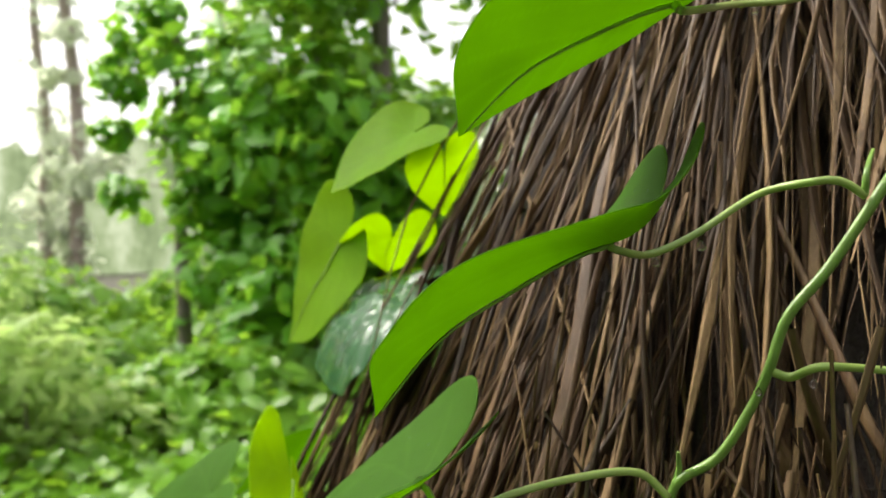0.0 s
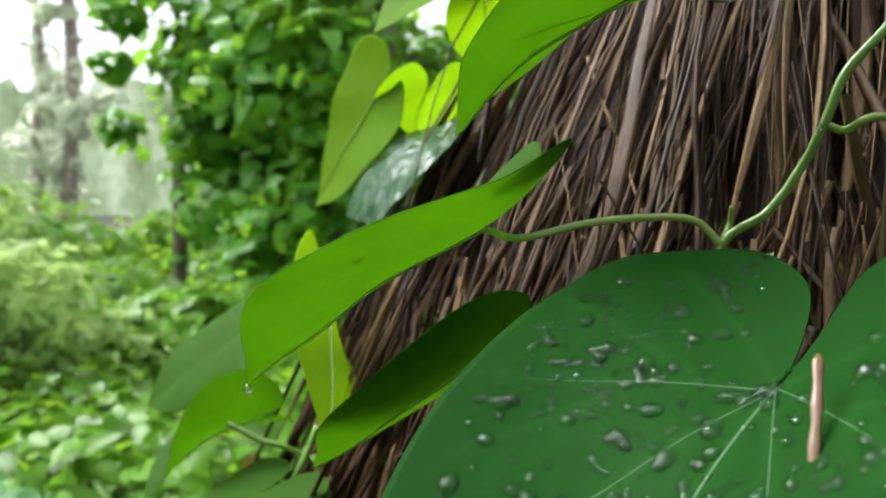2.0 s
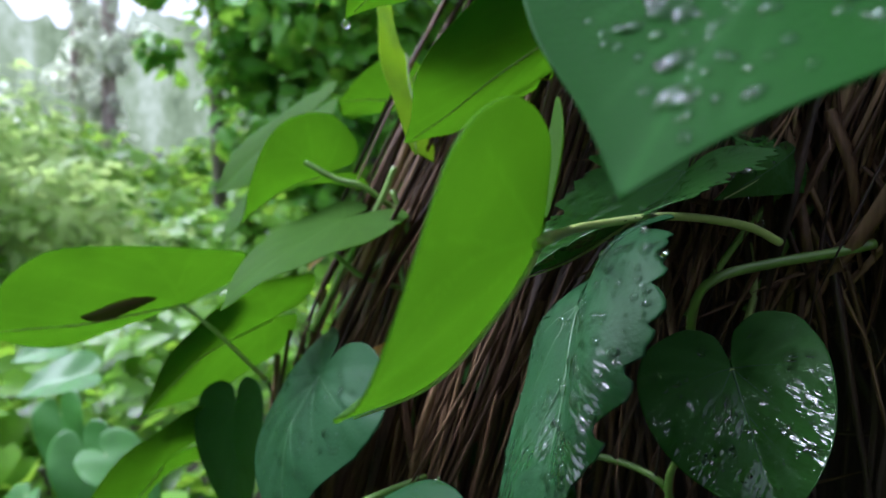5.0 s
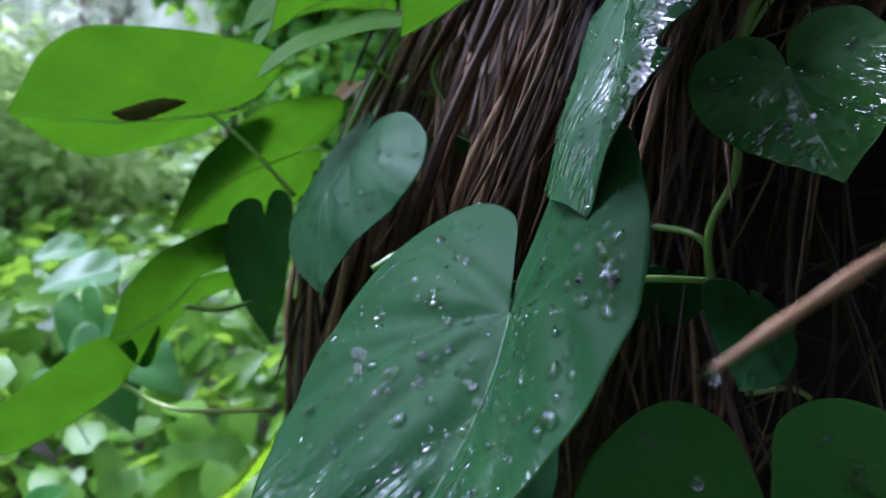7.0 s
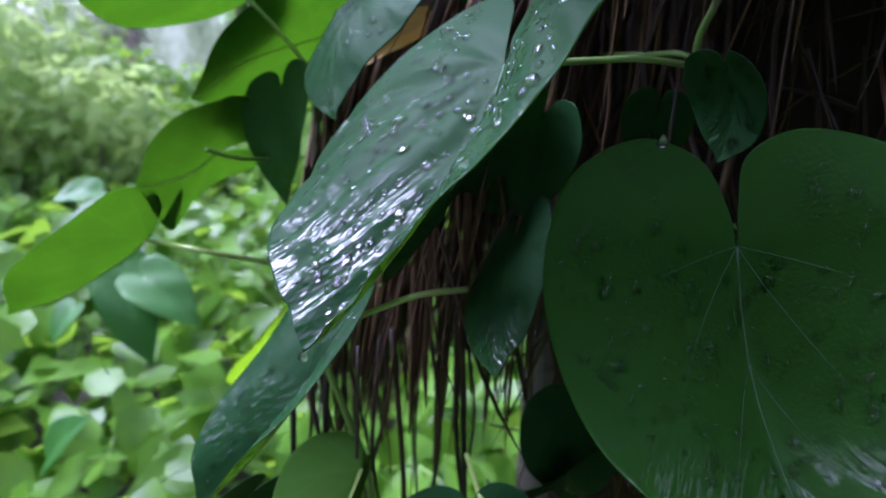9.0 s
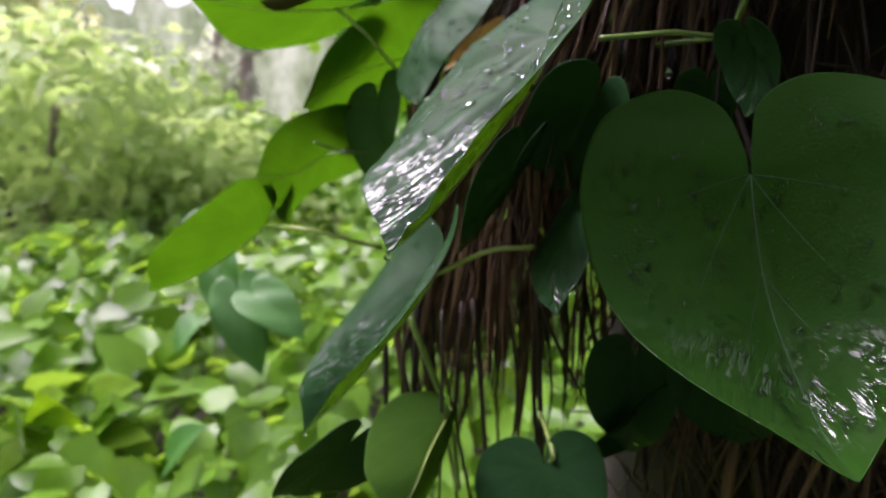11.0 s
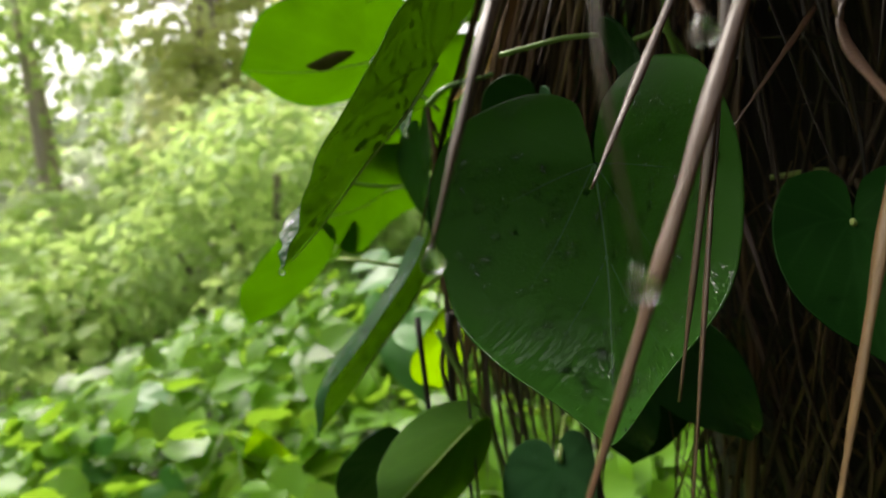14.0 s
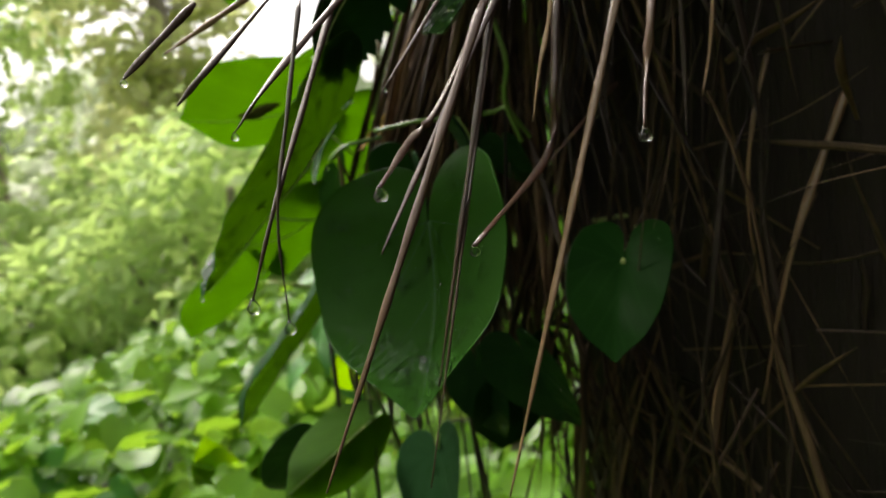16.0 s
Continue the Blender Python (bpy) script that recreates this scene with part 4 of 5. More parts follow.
tube("stem", [(-0.0454, 0.3184, -0.0619), (-0.0355, 0.3214, -0.0467), (-0.0217, 0.3336, -0.0326)], [0.0014, 0.0014], STEM, vine_edge)
tube("stem", [(-0.0051, 0.271, -0.0681), (-0.0057, 0.2674, -0.0896), (-0.0083, 0.2727, -0.1153)], [0.0012, 0.0011], STEM, vine_low)
tube("stem", [(-0.0235, 0.2073, -0.0971), (-0.0132, 0.2089, -0.091), (0.0034, 0.2199, -0.0884)], [0.0013, 0.0011], STEM, vine_low)
tube("stem", [(0.052, 0.236, -0.085), (0.0673, 0.2268, -0.0845), (0.0772, 0.215, -0.0856), (0.0844, 0.2227, -0.1003)], [0.0013, 0.0011], STEM, vine_low)
tube("stem", [(0.0305, 0.1656, -0.0886), (0.0422, 0.1675, -0.0877), (0.054, 0.1693, -0.0871), (0.068, 0.1742, -0.0883)], [0.001, 0.0009], STEM, vine_low)
tube("stem", [(-0.0543, 0.2395, -0.2059), (-0.0433, 0.2443, -0.2395), (-0.0369, 0.2502, -0.2644), (-0.034, 0.2536, -0.2986)], [0.0016, 0.0014], STEM, vine_low)
tube("stem", [(-0.1035, 0.2497, -0.1252), (-0.0944, 0.2604, -0.1297), (-0.0878, 0.2814, -0.1324)], [0.0009, 0.0009], STEM, vine_edge)

leaf(vine_high, "bright green heart-shaped leaf, daylight shining through", LEAF_LIT, (0.1135, 0.1777, 0.2171), (-3.7, -7, 68.3), 0.0601, 1.305, 24.9, 22.3, 43.1, 0.29, bend=-0.089, cup=-0.43, twist=-27.7, full=0.09, curl=0, seed=1, stalk=[(0.1436, 0.2243, 0.2298), (0.1643, 0.2347, 0.2336), (0.1867, 0.2452, 0.2413)])
leaf(vine_edge, "young yellow-green heart-shaped leaf", LEAF_YOUNG, (0.0244, 0.4355, 0.1668), (-12.8, 5.1, 14.1), 0.0688, 0.828, 17.2, 7.4, 8.5, 0.384, bend=0.154, cup=-0.317, twist=-13.4, full=0.17, curl=0.83, seed=2)
leaf(vine_edge, "young yellow-green leaf, daylight shining through", LEAF_YOUNG, (0.0573, 0.3925, 0.2081), (-33.5, -13.6, 12), 0.0511, 0.802, 6.7, 7.5, 9.5, 0.314, bend=0.038, cup=0.123, twist=-17.1, full=0.5, curl=0.05, seed=3)
leaf(vine_edge, "young yellow-green leaf, daylight shining through", LEAF_YOUNG, (0.0427, 0.3838, 0.2206), (-30.3, -29, 118.5), 0.0525, 1.08, 4.6, 5.6, 20.3, 0.269, bend=-0.022, cup=0.205, twist=-7.5, full=0.29, curl=-0.13, seed=4)
leaf(vine_edge, "young green leaf, daylight shining through", LEAF_YOUNG, (-0.0047, 0.4412, 0.1658), (-89.3, 53.9, -51.2), 0.0979, 0.806, -12.3, 0, 1.6, 0.292, bend=0.087, cup=-0.116, twist=-12, full=0.21, curl=0.01, seed=5)
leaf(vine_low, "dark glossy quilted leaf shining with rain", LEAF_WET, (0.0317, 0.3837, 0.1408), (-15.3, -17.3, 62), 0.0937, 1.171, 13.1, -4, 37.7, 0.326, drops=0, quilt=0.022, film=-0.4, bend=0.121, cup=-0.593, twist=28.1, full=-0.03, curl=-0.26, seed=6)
leaf(vine_high, "bright green heart-shaped leaf with rain on its lobes", LEAF_LIT, (0.0993, 0.189, 0.1638), (-14.2, -0.9, 91.1), 0.0723, 1.061, 17.7, 27.1, 39.5, 0.303, drops=70, big=0.7, bend=-0.001, cup=-0.376, twist=-11.2, full=1.3, curl=2.42, seed=7, stalk=[(0.1104, 0.1978, 0.1605), (0.1235, 0.2031, 0.165), (0.1419, 0.2086, 0.1748), (0.1525, 0.1998, 0.1772), (0.1596, 0.1999, 0.1769), (0.1655, 0.2, 0.1731)])
leaf(vine_edge, "light green heart-shaped leaf, daylight shining through", LEAF_LIT, (-0.0306, 0.4282, 0.0412), (-2.4, 42.3, 138.9), 0.047, 1.014, 12.8, 12.7, 7.9, 0.314, bend=-0.037, cup=0.394, twist=-11.3, full=0.3, curl=-0.22, seed=8)
leaf(vine_high, "bright green heart-shaped leaf with a small hole", LEAF_LIT, (0.0484, 0.2338, 0.0579), (-43.1, 27.1, 72.5), 0.0676, 1.009, 14.5, 2.5, -14.6, 0.356, blotch=[(0.02, 0.7, 0.02)], bend=0.166, cup=0.034, twist=1.6, full=1.3, curl=-0.16, seed=9)
leaf(vine_high, "bright green folded heart-shaped leaf", LEAF_LIT, (0.0489, 0.21, 0.1006), (-27.4, -12.1, 102.7), 0.0837, 1.033, -3.6, 37.8, 19.7, 0.335, drops=20, bend=0.107, cup=-0.138, twist=-22.5, full=1.17, curl=0.95, seed=10, stalk=[(0.0581, 0.1928, 0.0981), (0.0748, 0.1979, 0.1015), (0.0909, 0.2028, 0.1032), (0.1076, 0.2075, 0.1026), (0.1155, 0.2071, 0.0959)])
leaf(vine_edge, "light green heart-shaped leaf, daylight shining through", LEAF_LIT, (-0.0581, 0.3468, 0.0011), (-18.4, 29.7, 92.2), 0.0581, 1.165, 4.4, 2.9, 46.1, 0.363, bend=-0.037, cup=0.663, twist=46.8, full=-0.02, curl=-0.45, seed=11)
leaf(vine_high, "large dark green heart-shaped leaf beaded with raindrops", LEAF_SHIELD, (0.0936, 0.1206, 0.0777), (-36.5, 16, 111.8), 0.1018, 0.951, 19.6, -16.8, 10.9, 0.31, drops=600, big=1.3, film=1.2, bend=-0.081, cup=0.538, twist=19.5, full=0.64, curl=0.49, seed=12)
leaf(vine_edge, "light green leaf, daylight shining through", LEAF_LIT, (-0.1314, 0.3235, -0.1374), (-52.2, 64.9, 120.8), 0.0638, 1.181, 17.7, -14.7, -2.3, 0.502, bend=-0.268, cup=0.079, twist=-25.7, full=0.6, curl=-1.16, seed=14)
leaf(vine_edge, "light green heart-shaped leaf, daylight shining through", LEAF_LIT, (-0.0909, 0.3734, -0.0768), (-14.2, 38.5, 121.5), 0.0846, 1.217, 3.2, 11.2, 36.1, 0.237, bend=-0.056, cup=-0.303, twist=-6.7, full=0.18, curl=0.07, seed=15)
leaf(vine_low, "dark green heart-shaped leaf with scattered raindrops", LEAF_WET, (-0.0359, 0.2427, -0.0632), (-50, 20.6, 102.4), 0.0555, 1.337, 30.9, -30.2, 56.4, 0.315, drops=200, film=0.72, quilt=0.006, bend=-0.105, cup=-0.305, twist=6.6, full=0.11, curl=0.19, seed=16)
leaf(vine_high, "bright green hanging leaf, daylight shining through", LEAF_LIT, (0.0289, 0.1118, 0.0043), (-69.8, 5, 50.7), 0.0532, 1.346, 59.6, 10.1, -47.1, 0.385, bend=-0.126, cup=-0.578, twist=5.7, full=0.01, curl=0.26, seed=17, stalk=[(0.0442, 0.1582, 0.0011), (0.0639, 0.1697, 0.0022), (0.0844, 0.1805, -0.0009), (0.0951, 0.1845, -0.0055)])
leaf(vine_edge, "light green heart-shaped leaf with a brown patch", LEAF_LIT, (-0.1146, 0.3134, -0.0552), (-12, 47.3, 115.8), 0.0779, 1.336, 41.8, -0.6, 7.7, 0.382, blotch=[(0.33, -0.13, 0.085)], bend=-0.28, cup=-0.257, twist=-20.1, full=0.98, curl=0.25, seed=18, stalk=[(-0.0958, 0.3138, -0.0711), (-0.079, 0.3209, -0.0924)])
leaf(vine_low, "long dark wet leaf folded along its midrib", LEAF_WET, (0.0424, 0.1614, -0.0176), (-46.9, 35.6, 131.6), 0.059, 1.272, 15.5, 39.1, 19.9, 0.405, drops=240, big=1.1, film=0.35, ragged=0.3, bend=0.216, cup=-1.022, twist=2.6, full=0.7, curl=-1.27, seed=19)
leaf(vine_low, "small green leaf with a wet tip", LEAF_FRESH, (0.0066, 0.28, -0.0699), (15.7, 19.2, -154.3), 0.0391, 1.078, 25.2, 30.9, 23.3, 0.361, drops=20, bend=0.084, cup=0.5, twist=24.3, full=0.38, curl=-0.09, seed=20)
leaf(vine_low, "glossy wet green leaf with rain", LEAF_FRESH, (0.1139, 0.2428, 0.0223), (1.1, -16.3, -174.3), 0.0719, 0.671, -22.7, 2.1, 51.3, 0.429, drops=60, film=0.2, bend=0.537, cup=-0.407, twist=42.7, full=0, curl=0.85, seed=21)
leaf(vine_low, "wet ragged leaf with a toothed margin", LEAF_FRESH, (0.0748, 0.1999, 0.0114), (-39.4, 2.3, 121.1), 0.0569, 1.248, 33.2, 22.9, -19.8, 0.128, drops=120, ragged=0.8, film=0.2, bend=0.21, cup=-0.41, twist=-22.9, full=1.3, curl=-0.01, seed=22)
leaf(vine_low, "dark glossy heart-shaped leaf in the shade", LEAF_FRESH, (0.0815, 0.173, -0.0348), (-40.3, 10.2, 173.9), 0.0419, 1.102, 4, 34.4, -10.7, 0.264, drops=80, film=0.12, quilt=0.01, bend=-0.007, cup=-0.285, twist=1.3, full=0.48, curl=0.53, seed=23, stalk=[(0.0897, 0.1907, -0.0311), (0.0963, 0.2031, -0.0223), (0.0983, 0.216, -0.0096)])
leaf(vine_low, "dark green heart-shaped leaf, wet and glossy", LEAF_WET, (0.0704, 0.2234, -0.1021), (-126.6, -5.8, 168.8), 0.0338, 0.76, 18, 17, 22, 0.27, drops=40, quilt=0.005, seed=24)
leaf(vine_low, "dark green heart-shaped leaf, wet and glossy", LEAF_WET, (0.0214, 0.1965, -0.1485), (-52.5, 29.3, 132.8), 0.0449, 0.939, 1.3, 7.1, 14.8, 0.388, drops=40, quilt=0.005, bend=-0.022, cup=-0.29, twist=15.6, full=0.56, curl=-0.19, seed=25)
leaf(vine_low, "dark green heart-shaped leaf, wet and glossy", LEAF_WET, (0.0745, 0.1583, -0.0897), (-122, -7.8, 109.6), 0.0256, 1.056, 21.3, -4.4, -51.5, 0.266, drops=40, quilt=0.005, bend=0.055, cup=0.146, twist=8.4, full=0.63, curl=0.25, seed=26)
leaf(vine_low, "large dark wet heart-shaped leaf beaded with raindrops", LEAF_DEEP, (0.0176, 0.1433, -0.0898), (-41.8, 11.4, 155.6), 0.0798, 1.528, 7.2, 52, 0.8, 0.507, drops=440, quilt=0.02, big=1.3, film=0.4, bend=0.326, cup=-0.44, twist=9.4, full=0.17, curl=-0.27, seed=27)
leaf(vine_low, "narrow drooping dark leaf covered with raindrops", LEAF_DEEP, (-0.0305, 0.192, -0.1731), (-40.6, 9.7, 149), 0.0726, 0.979, 34.2, 59.3, 15.1, 0.302, drops=220, big=0.9, film=0.3, bend=0.464, cup=-0.873, twist=1.8, full=1.17, curl=0.73, seed=28, stalk=[(-0.009, 0.1881, -0.1636), (0.0074, 0.1959, -0.1628)])
# its blotch paints the shade where two leaves overlap
leaf(vine_edge, "light green heart-shaped leaf, overlap shade painted as a spot", LEAF_LIT, (-0.1471, 0.2797, -0.1713), (-49.7, 24.3, 68.8), 0.0745, 0.983, 52.6, 9.5, -19.1, 0.304, blotch=[(0.2, 0.45, 0.05)], bend=-0.203, cup=-0.052, twist=-3.9, full=0.97, curl=0.55, seed=29, stalk=[(-0.1091, 0.25, -0.1677), (-0.0815, 0.2821, -0.1816)])
# darkest leaf green chosen here to paint the shade under the eave
leaf(vine_low, "heart-shaped leaf with deep shade put into its dark green", LEAF_SHIELD, (0.1333, 0.1771, -0.1558), (-41.6, -7.5, -177.2), 0.0623, 0.706, 3.5, 20.6, -29, 0.306, drops=10, film=1.3, bend=-0.103, cup=0.282, twist=0.1, full=0.59, curl=-0.02, seed=30, stalk=[(0.1271, 0.2422, -0.1465), (0.1056, 0.2416, -0.1463)])
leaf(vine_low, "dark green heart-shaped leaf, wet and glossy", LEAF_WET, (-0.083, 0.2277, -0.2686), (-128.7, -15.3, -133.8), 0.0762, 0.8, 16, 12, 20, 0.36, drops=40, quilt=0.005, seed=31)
# same dark green, again painting the eave's shade
leaf(vine_low, "heart-shaped leaf with deep shade put into its dark green", LEAF_SHIELD, (0.0645, 0.2187, -0.2184), (-120.1, 13.5, -119.3), 0.0735, 0.784, 0.8, 4, 10.8, 0.284, drops=10, film=1.3, bend=-0.007, cup=-0.177, twist=-32.1, full=0.28, curl=0.02, seed=32)
leaf(vine_low, "dark green heart-shaped leaf, wet and glossy", LEAF_WET, (0.0122, 0.2136, -0.2619), (-69.3, 20.8, -204.2), 0.0711, 0.984, 5.4, 13.6, 11, 0.196, drops=40, quilt=0.005, bend=0.001, cup=0.08, twist=-6.6, full=0.31, curl=0.08, seed=33, stalk=[(0.0157, 0.2104, -0.2538), (0.0074, 0.2411, -0.2493)])
leaf(vine_edge, "light green heart-shaped leaf, daylight shining through", LEAF_LIT, (-0.0781, 0.413, 0.0318), (-38.3, -29.8, 109.9), 0.0758, 1.223, 2.8, 29, 16.4, 0.272, bend=0.042, cup=-0.577, twist=8, full=0.48, curl=0.13, seed=34)
leaf(vine_low, "dark green heart-shaped leaf, wet and glossy", LEAF_WET, (0.0283, 0.202, -0.1065), (-128, -32.3, 174.2), 0.0638, 0.73, 36, 36, 10, 0.27, drops=40, quilt=0.005, seed=35)
leaf(vine_edge, "young green leaf, daylight shining through", LEAF_LIT, (-0.0352, 0.2239, -0.2505), (-169.7, 52.6, 6.2), 0.0844, 0.73, 48, 47, 7, 0.27, seed=36)
leaf(vine_edge, "young green leaf, daylight shining through", LEAF_YOUNG, (-0.0997, 0.3349, -0.2252), (-47.7, -14.1, 65.5), 0.0806, 0.864, 0.5, -0.3, 5.8, 0.311, bend=0.042, cup=-0.218, twist=-6.8, full=0.31, curl=0.02, seed=37)
leaf(vine_low, "dark green heart-shaped leaf, wet and glossy", LEAF_WET, (-0.0004, 0.1936, -0.1331), (-120.5, 4, -121.5), 0.0521, 0.764, 3.3, -11.5, 23, 0.375, drops=40, quilt=0.005, bend=-0.08, cup=-0.414, twist=14.3, full=0.09, curl=0.06, seed=38)
leaf(vine_edge, "light green heart-shaped leaf, daylight shining through", LEAF_LIT, (-0.0379, 0.2992, -0.0148), (-13.3, 5.8, 144), 0.0715, 0.762, 14.4, -1.6, 16.2, 0.322, bend=-0.091, cup=-0.378, twist=-13.7, full=0.3, curl=-0.17, seed=39)
leaf(vine_low, "dark green heart-shaped leaf, wet and glossy", LEAF_WET, (0.0793, 0.1904, -0.1995), (-115.6, 7.4, 167.7), 0.0598, 0.77, 26, 26, 18, 0.27, drops=40, quilt=0.005, seed=40)
leaf(vine_low, "dark green heart-shaped leaf, wet and glossy", LEAF_WET, (0.0213, 0.2871, -0.0927), (-114.5, -6.4, -156.3), 0.0554, 0.79, 20, 19, 17, 0.27, drops=40, quilt=0.005, seed=41)
leaf(vine_edge, "light green heart-shaped leaf, daylight shining through", LEAF_YOUNG, (-0.0184, 0.3498, 0.0574), (-126, 55.1, 59.6), 0.0899, 0.852, 9.7, -1.7, -3.9, 0.296, bend=0.02, cup=-0.102, twist=-18, full=0.29, curl=0.14, seed=42)
leaf(vine_low, "dark green heart-shaped leaf, wet and glossy", LEAF_WET, (0.0472, 0.2053, -0.2106), (-104.4, -3, 170.6), 0.0536, 0.74, 23, 24, 21, 0.27, drops=40, quilt=0.005, seed=43)
leaf(vine_low, "green drooping leaf with a wet tip", LEAF_FRESH, (-0.0923, 0.3162, -0.1028), (-72.5, 16.3, 148.9), 0.0577, 0.85, 10, 10, 10, 0.2, drops=40, seed=44)
leaf(vine_low, "broad dark green heart-shaped leaf with wet streaks", LEAF_BROAD, (0.0717, 0.1263, -0.1285), (-79, 4.7, -177.4), 0.0876, 1.14, 25.3, 38.3, -69.2, 0.298, drops=420, big=1.05, film=0.5, bend=-0.082, cup=-0.206, twist=2.2, full=0.88, curl=-1.71, seed=45)
leaf(vine_edge, "small yellow withered leaf", YELLOW, (-0.0681, 0.4086, -0.0417), (-29.8, -1.3, 147.2), 0.0201, 0.8, 10, 10, 20, 0.2, seed=71)
leaf(vine_low, "orange-brown withered leaf caught in the vine", YELLOW, (-0.0153, 0.2869, -0.0715), (-27.1, -28.6, 132.5), 0.0389, 0.5, 20, 20, 20, 0.1, seed=72)
leaf(vine_bed_runner, "bright yellow-green young leaf", LEAF_YOUNG, (-0.854, 0.9038, -0.6407), (108.6, -10, 31.3), 0.0884, 1.1, 12, 12, 25, 0.27, seed=80, fine=10, stalk=[(-0.844, 0.9138, -0.6707), (-0.834, 0.9338, -0.7307)])
leaf(vine_bed_runner, "bright yellow-green young leaf", LEAF_YOUNG, (-0.882, 0.874, -0.6291), (48.6, -17.1, 128.9), 0.0512, 1.1, 12, 12, 25, 0.27, seed=81, fine=10, stalk=[(-0.872, 0.884, -0.6591), (-0.862, 0.904, -0.7191)])
leaf(vine_bed_runner, "bright yellow-green young leaf", LEAF_YOUNG, (-0.8317, 0.9398, -0.6666), (18.4, 17.4, -79.7), 0.1259, 0.9, 12, 12, 25, 0.27, seed=82, fine=10, stalk=[(-0.8217, 0.9498, -0.6966), (-0.8117, 0.9698, -0.7566)])
leaf(vine_bed_runner, "bright yellow-green young leaf", LEAF_YOUNG, (-0.8815, 0.8489, -0.6488), (-26.2, -4.7, 153.1), 0.0679, 1.0, 12, 12, 25, 0.27, seed=83, fine=10, stalk=[(-0.8715, 0.8589, -0.6788), (-0.8615, 0.8789, -0.7388)])
leaf(vine_bed_runner, "bright yellow-green young leaf", LEAF_YOUNG, (-0.8642, 0.9897, -0.6241), (37.7, 29.1, -67.8), 0.1192, 0.9, 12, 12, 25, 0.27, seed=84, fine=10, stalk=[(-0.8542, 0.9997, -0.6541), (-0.8442, 1.0197, -0.7141)])
leaf(vine_bed_runner, "glossy green leaf of the ground cover", BED_NEAR, (-0.4881, 0.8807, -0.2859), (-5.1, -21.5, 117.1), 0.0835, 1.0, 12, 12, 25, 0.27, seed=85, fine=10, stalk=[(-0.4781, 0.8907, -0.3159), (-0.4681, 0.9107, -0.3759)])
leaf(vine_bed_runner, "glossy green leaf of the ground cover", BED_NEAR, (-0.4878, 0.8244, -0.3184), (-59, 23.9, -178.4), 0.1004, 0.7, 12, 12, 25, 0.27, seed=86, fine=10, stalk=[(-0.4778, 0.8344, -0.3484), (-0.4678, 0.8544, -0.4084)])
leaf(vine_bed_runner, "glossy green leaf of the ground cover", BED_NEAR, (-0.5537, 0.9305, -0.2678), (-3.1, -24.5, 124.7), 0.0565, 1.0, 12, 12, 25, 0.27, seed=87, fine=10, stalk=[(-0.5437, 0.9405, -0.2978), (-0.5337, 0.9605, -0.3578)])
leaf(vine_bed_runner, "glossy green leaf of the ground cover", BED_NEAR, (-0.4067, 0.7742, -0.3446), (-25.1, 28.1, -125.9), 0.0913, 0.8, 12, 12, 25, 0.27, seed=88, fine=10, stalk=[(-0.3967, 0.7842, -0.3746), (-0.3867, 0.8042, -0.4346)])
leaf(vine_bed_runner, "glossy green leaf of the ground cover", BED_NEAR, (-0.4662, 0.7159, -0.3673), (-39.9, -2.8, 153.5), 0.0436, 1.0, 12, 12, 25, 0.27, seed=89, fine=10, stalk=[(-0.4562, 0.7259, -0.3973), (-0.4462, 0.7459, -0.4573)])
leaf(vine_bed_runner, "bright yellow-green young leaf", LEAF_YOUNG, (-0.9014, 0.9136, -0.6058), (43.7, 28.3, -76.1), 0.0823, 1.1, 12, 12, 25, 0.27, seed=90, fine=10, stalk=[(-0.8914, 0.9236, -0.6358), (-0.8814, 0.9436, -0.6958)])
leaf(vine_bed_runner, "bright yellow-green young leaf", LEAF_YOUNG, (-0.9191, 0.9044, -0.6339), (-8.6, -6.4, 131.5), 0.0734, 1.0, 12, 12, 25, 0.27, seed=91, fine=10, stalk=[(-0.9091, 0.9144, -0.6639), (-0.8991, 0.9344, -0.7239)])
leaf(vine_bed_runner, "glossy green leaf of the ground cover", BED_NEAR, (-1.2682, 0.7717, -0.631), (-11.5, -9.1, 149.9), 0.0855, 1.1, 12, 12, 25, 0.27, seed=92, fine=10, stalk=[(-1.2582, 0.7817, -0.661), (-1.2482, 0.8017, -0.721)])
leaf(vine_bed_runner, "glossy green leaf of the ground cover", BED_NEAR, (-1.2261, 0.7994, -0.6036), (-19.5, 34.3, -102), 0.105, 1.0, 12, 12, 25, 0.27, seed=93, fine=10, stalk=[(-1.2161, 0.8094, -0.6336), (-1.2061, 0.8294, -0.6936)])
leaf(vine_bed_runner, "glossy green leaf of the ground cover", BED_NEAR, (-1.0263, 0.7922, -0.642), (-35.2, 36.6, -124.6), 0.0823, 1.0, 12, 12, 25, 0.27, seed=94, fine=10, stalk=[(-1.0163, 0.8022, -0.672), (-1.0063, 0.8222, -0.732)])
leaf(vine_bed_runner, "glossy green leaf of the ground cover", BED_NEAR, (-1.3109, 0.9896, -0.5546), (-4.4, 18.5, -89.2), 0.0991, 1.1, 12, 12, 25, 0.27, seed=95, fine=10, stalk=[(-1.3009, 0.9996, -0.5846), (-1.2909, 1.0196, -0.6446)])
leaf(vine_bed_runner, "glossy green leaf of the ground cover", BED_NEAR, (-0.442, 0.7894, -0.3471), (-52.5, 20.9, -166.2), 0.117, 0.7, 12, 12, 25, 0.27, seed=96, fine=10, stalk=[(-0.432, 0.7994, -0.3771), (-0.422, 0.8194, -0.4371)])
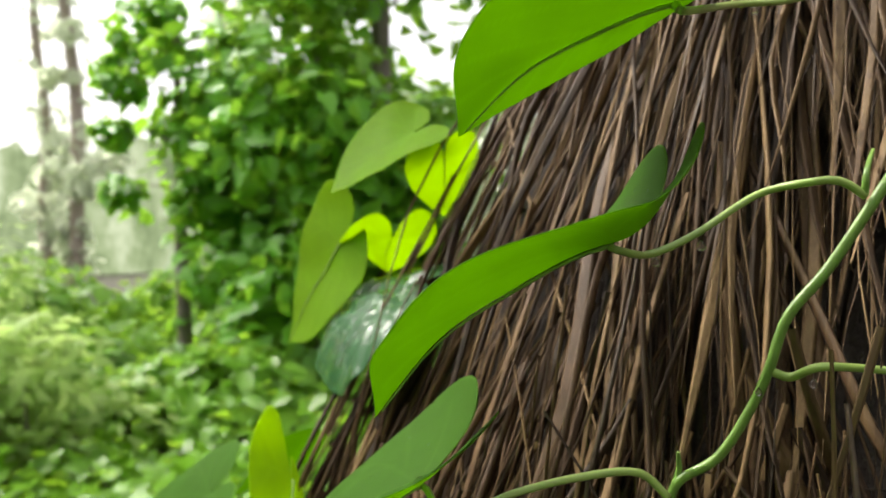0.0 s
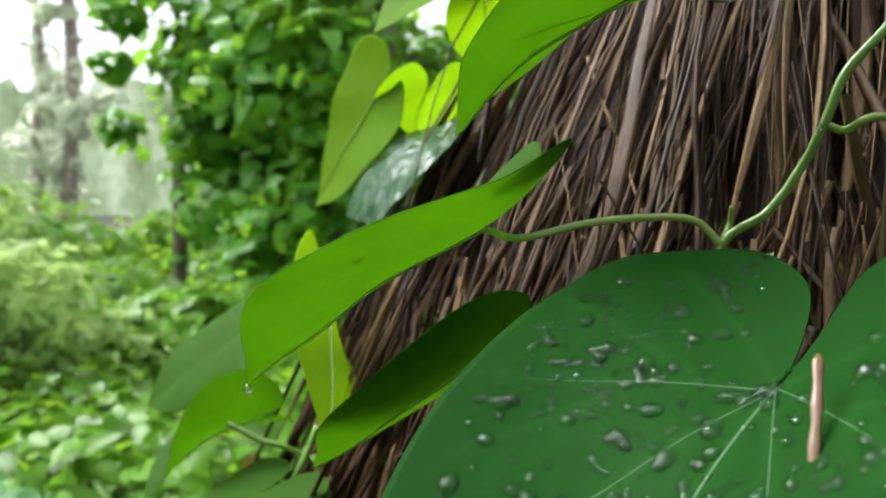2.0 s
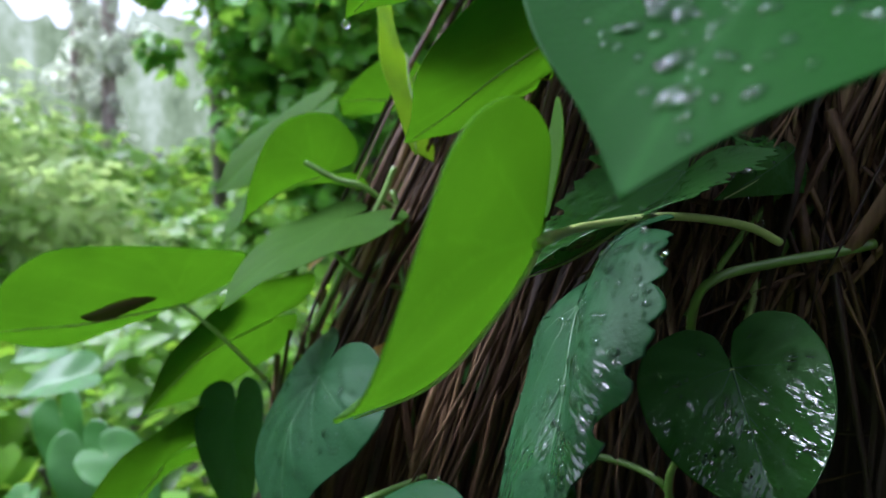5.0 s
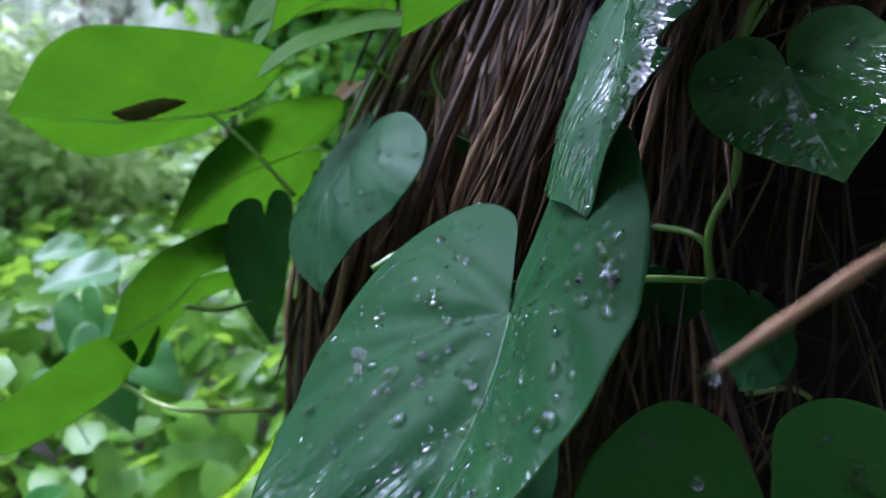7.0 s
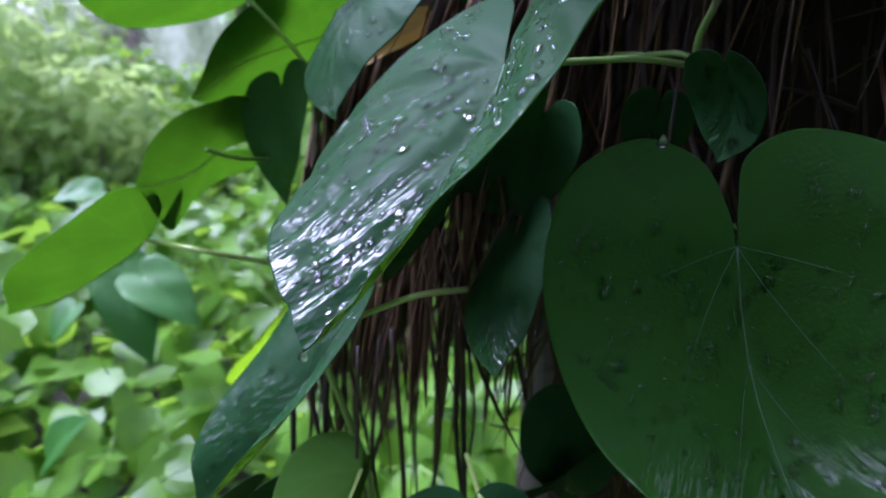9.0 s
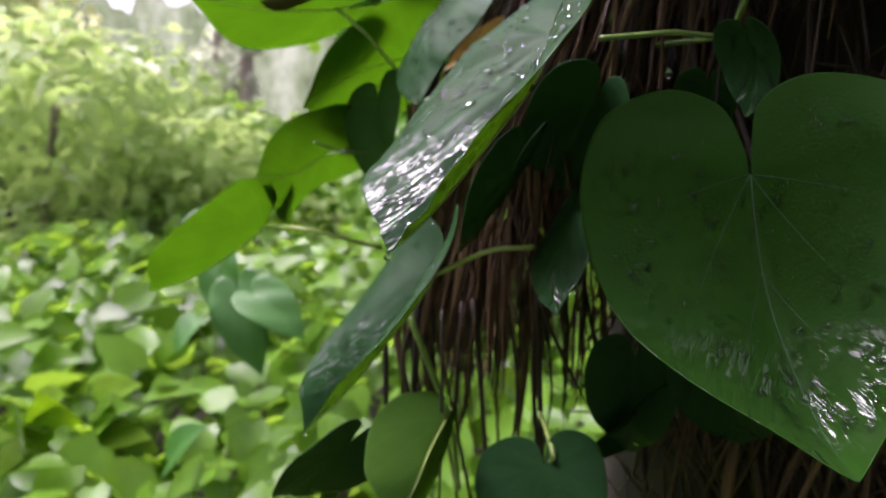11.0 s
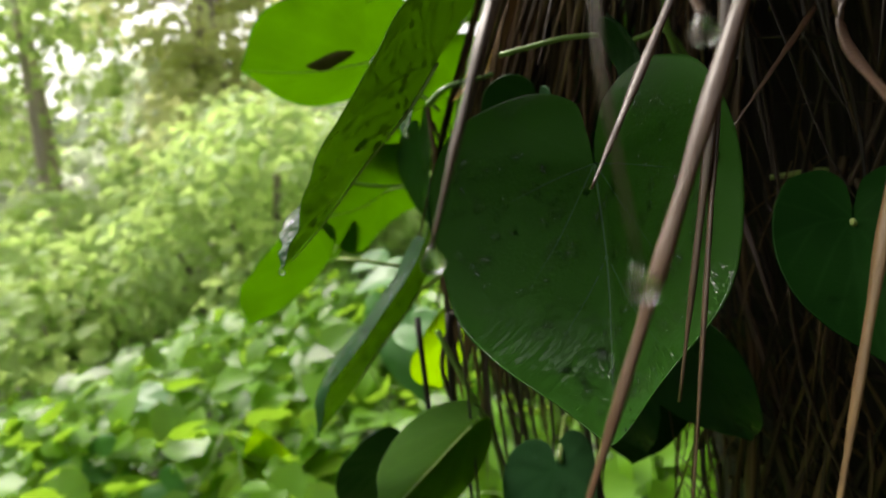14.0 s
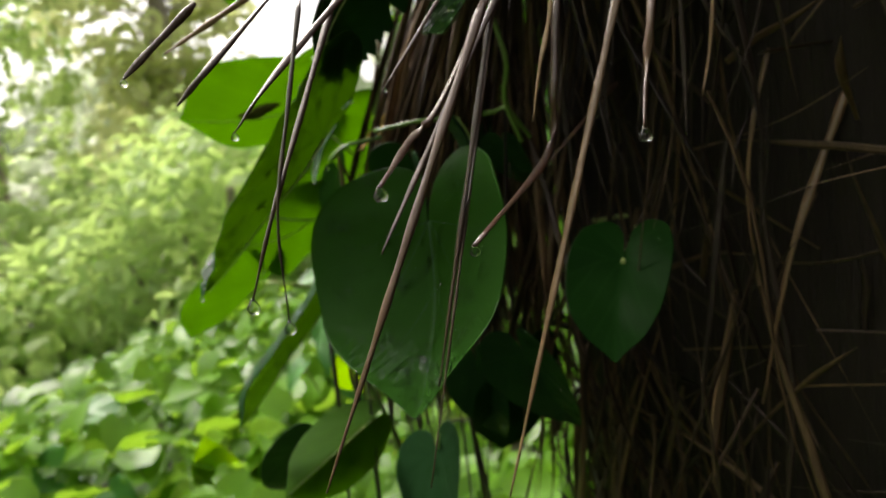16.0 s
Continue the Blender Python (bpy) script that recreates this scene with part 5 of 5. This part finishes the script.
leaf(vine_bed_runner, "glossy green leaf of the ground cover", BED_NEAR, (-0.5504, 0.7745, -0.5841), (61.2, 26.7, -64.8), 0.0801, 0.9, 12, 12, 25, 0.27, seed=97, fine=10, stalk=[(-0.5404, 0.7845, -0.6141), (-0.5304, 0.8045, -0.6741)])

# ---- straws that hang free ----
hanging_straw([(0.1355, 0.0463, -0.0695), (0.1248, 0.034, -0.1009), (0.1145, 0.0221, -0.131), (0.1064, 0.0128, -0.1548), (0.0982, 0.0034, -0.1787)], 0.00152, STRAW_WET, 0)
hanging_straw([(0.1578, 0.1061, -0.0586), (0.1483, 0.0878, -0.0998), (0.14, 0.0718, -0.1359), (0.1327, 0.0578, -0.1675), (0.1258, 0.0445, -0.1974)], 0.00152, STRAW_PALE, 0)
hanging_straw([(0.1231, 0.0937, -0.0509), (0.1153, 0.077, -0.1007), (0.1091, 0.0638, -0.14), (0.1044, 0.0537, -0.1702)], 0.00136, STRAW_WET, 0)
hanging_straw([(0.1183, 0.1117, -0.0434), (0.114, 0.083, -0.1), (0.111, 0.0628, -0.14), (0.107, 0.0363, -0.1923)], 0.0012, STRAW_WET, 0)
hanging_straw([(0.1054, 0.0265, -0.0659), (0.0989, 0.0113, -0.0977), (0.0953, 0.0029, -0.1153), (0.09, -0.001, -0.132)], 0.00136, STRAW_WET, 0.0016)
hanging_straw([(0.1441, 0.1024, -0.0144), (0.123, 0.0494, -0.0864), (0.1168, 0.0333, -0.1011), (0.1214, 0.0078, -0.1108)], 0.00128, STRAW_WET, 0.0017)
hanging_straw([(0.1364, 0.1087, -0.0591), (0.1351, 0.0981, -0.0895), (0.1342, 0.0891, -0.1085), (0.1397, 0.0115, -0.1253)], 0.00176, STRAW_WET, 0.0012)
hanging_straw([(0.1273, 0.0946, -0.051), (0.1087, 0.0698, -0.0953), (0.0991, 0.0569, -0.1183), (0.094, 0.0501, -0.1304)], 0.0012, STRAW_WET, 0)
hanging_straw([(0.1257, -0.0171, -0.0758), (0.1227, -0.0211, -0.0938), (0.1197, -0.0251, -0.1128), (0.1217, -0.0291, -0.1308)], 0.00072, STRAW_WET, 0.0011)
hanging_straw([(0.1324, 0.2077, -0.0822), (0.1245, 0.1808, -0.096), (0.1181, 0.1594, -0.107), (0.1082, 0.126, -0.1241)], 0.00104, STRAW_WET, 0)
hanging_straw([(0.0957, -0.0095, -0.0693), (0.0842, -0.017, -0.0803), (0.082, -0.0184, -0.0825)], 0.0008, STRAW_WET, 0.0008)
hanging_straw([(0.1017, 0.0303, -0.05), (0.0878, 0.0022, -0.0786), (0.0771, -0.0001, -0.0867)], 0.00112, STRAW_WET, 0)
hanging_straw([(0.1209, 0.0282, -0.0564), (0.1028, 0.0037, -0.0837), (0.0973, -0.0064, -0.0956)], 0.00104, STRAW_WET, 0.0009)
hanging_straw([(0.132, 0.0706, -0.0416), (0.1124, 0.0574, -0.0706), (0.1023, 0.0506, -0.0851)], 0.00064, STRAW_WET, 0.0008)
hanging_straw([(0.1487, 0.0803, -0.0304), (0.1445, 0.0735, -0.0679), (0.1404, 0.0693, -0.0855), (0.1377, 0.0662, -0.0996)], 0.00096, STRAW_PALE, 0)
hanging_straw([(0.1816, 0.0266, -0.051), (0.1801, 0.0104, -0.0843), (0.1785, 0.0082, -0.096), (0.1788, -0.0017, -0.1065)], 0.00112, STRAW_WET, 0.0012)
hanging_straw([(0.1831, 0.1651, -0.0247), (0.1771, 0.1559, -0.0753), (0.1728, 0.1511, -0.0964)], 0.0008, STRAW_PALE, 0)
hanging_straw([(0.2276, 0.2076, -0.0845), (0.2157, 0.1984, -0.1109), (0.1962, 0.1827, -0.16), (0.1821, 0.1689, -0.2154)], 0.00176, STRAW_PALE, 0)
hanging_straw([(0.1943, 0.1917, -0.0805), (0.1861, 0.1839, -0.1108), (0.1827, 0.1782, -0.1428), (0.1859, 0.1754, -0.178)], 0.00104, STRAW_PALE, 0)
hanging_straw([(0.1902, 0.1895, -0.0821), (0.21, 0.1993, -0.0814), (0.2337, 0.2109, -0.0822)], 0.00096, STRAW_WET, 0)
hanging_straw([(0.1904, 0.1736, -0.2102), (0.208, 0.182, -0.2122), (0.2315, 0.1931, -0.2154)], 0.00096, STRAW_PALE, 0)
hanging_straw([(0.0763, 0.067, -0.0399), (0.0531, 0.0559, -0.052), (0.0399, 0.0496, -0.0588), (0.0314, 0.0455, -0.0633)], 0.00088, STRAW_PALE, 0.0006)
hanging_straw([(0.0965, 0.1125, 0.085), (0.0938, 0.107, 0.0778), (0.0912, 0.1025, 0.0703), (0.0887, 0.098, 0.0635)], 0.0008, STRAW_PALE, 0)
hanging_straw([(0.0956, 0.2412, -0.2103), (0.0919, 0.233, -0.2473), (0.0878, 0.2255, -0.2796), (0.0837, 0.2164, -0.3213)], 0.00264, STRAW_PALE, 0)
water_drop(vine_high, (0.1093, 0.1888, 0.1597), 0.0011)
water_drop(vine_high, (0.1206, 0.1901, 0.1633), 0.0012)
water_drop(vine_high, (0.145, 0.2143, 0.2257), 0.001)
water_drop(vine_high, (0.1507, 0.1992, 0.1273), 0.0011)
water_drop(vine_high, (0.1331, 0.1897, 0.1276), 0.0009)
water_drop(vine_high, (0.0476, 0.0986, -0.1022), 0.0011)
water_drop(vine_high, (0.0925, 0.1905, -0.0007), 0.001)
water_drop(vine_high, (-0.0200, 0.2143, 0.0531), 0.0014)
water_drop(vine_low, (-0.0204, 0.0956, -0.1475), 0.0011)
water_drop(vine_low, (-0.0759, 0.1630, -0.2320), 0.0009)
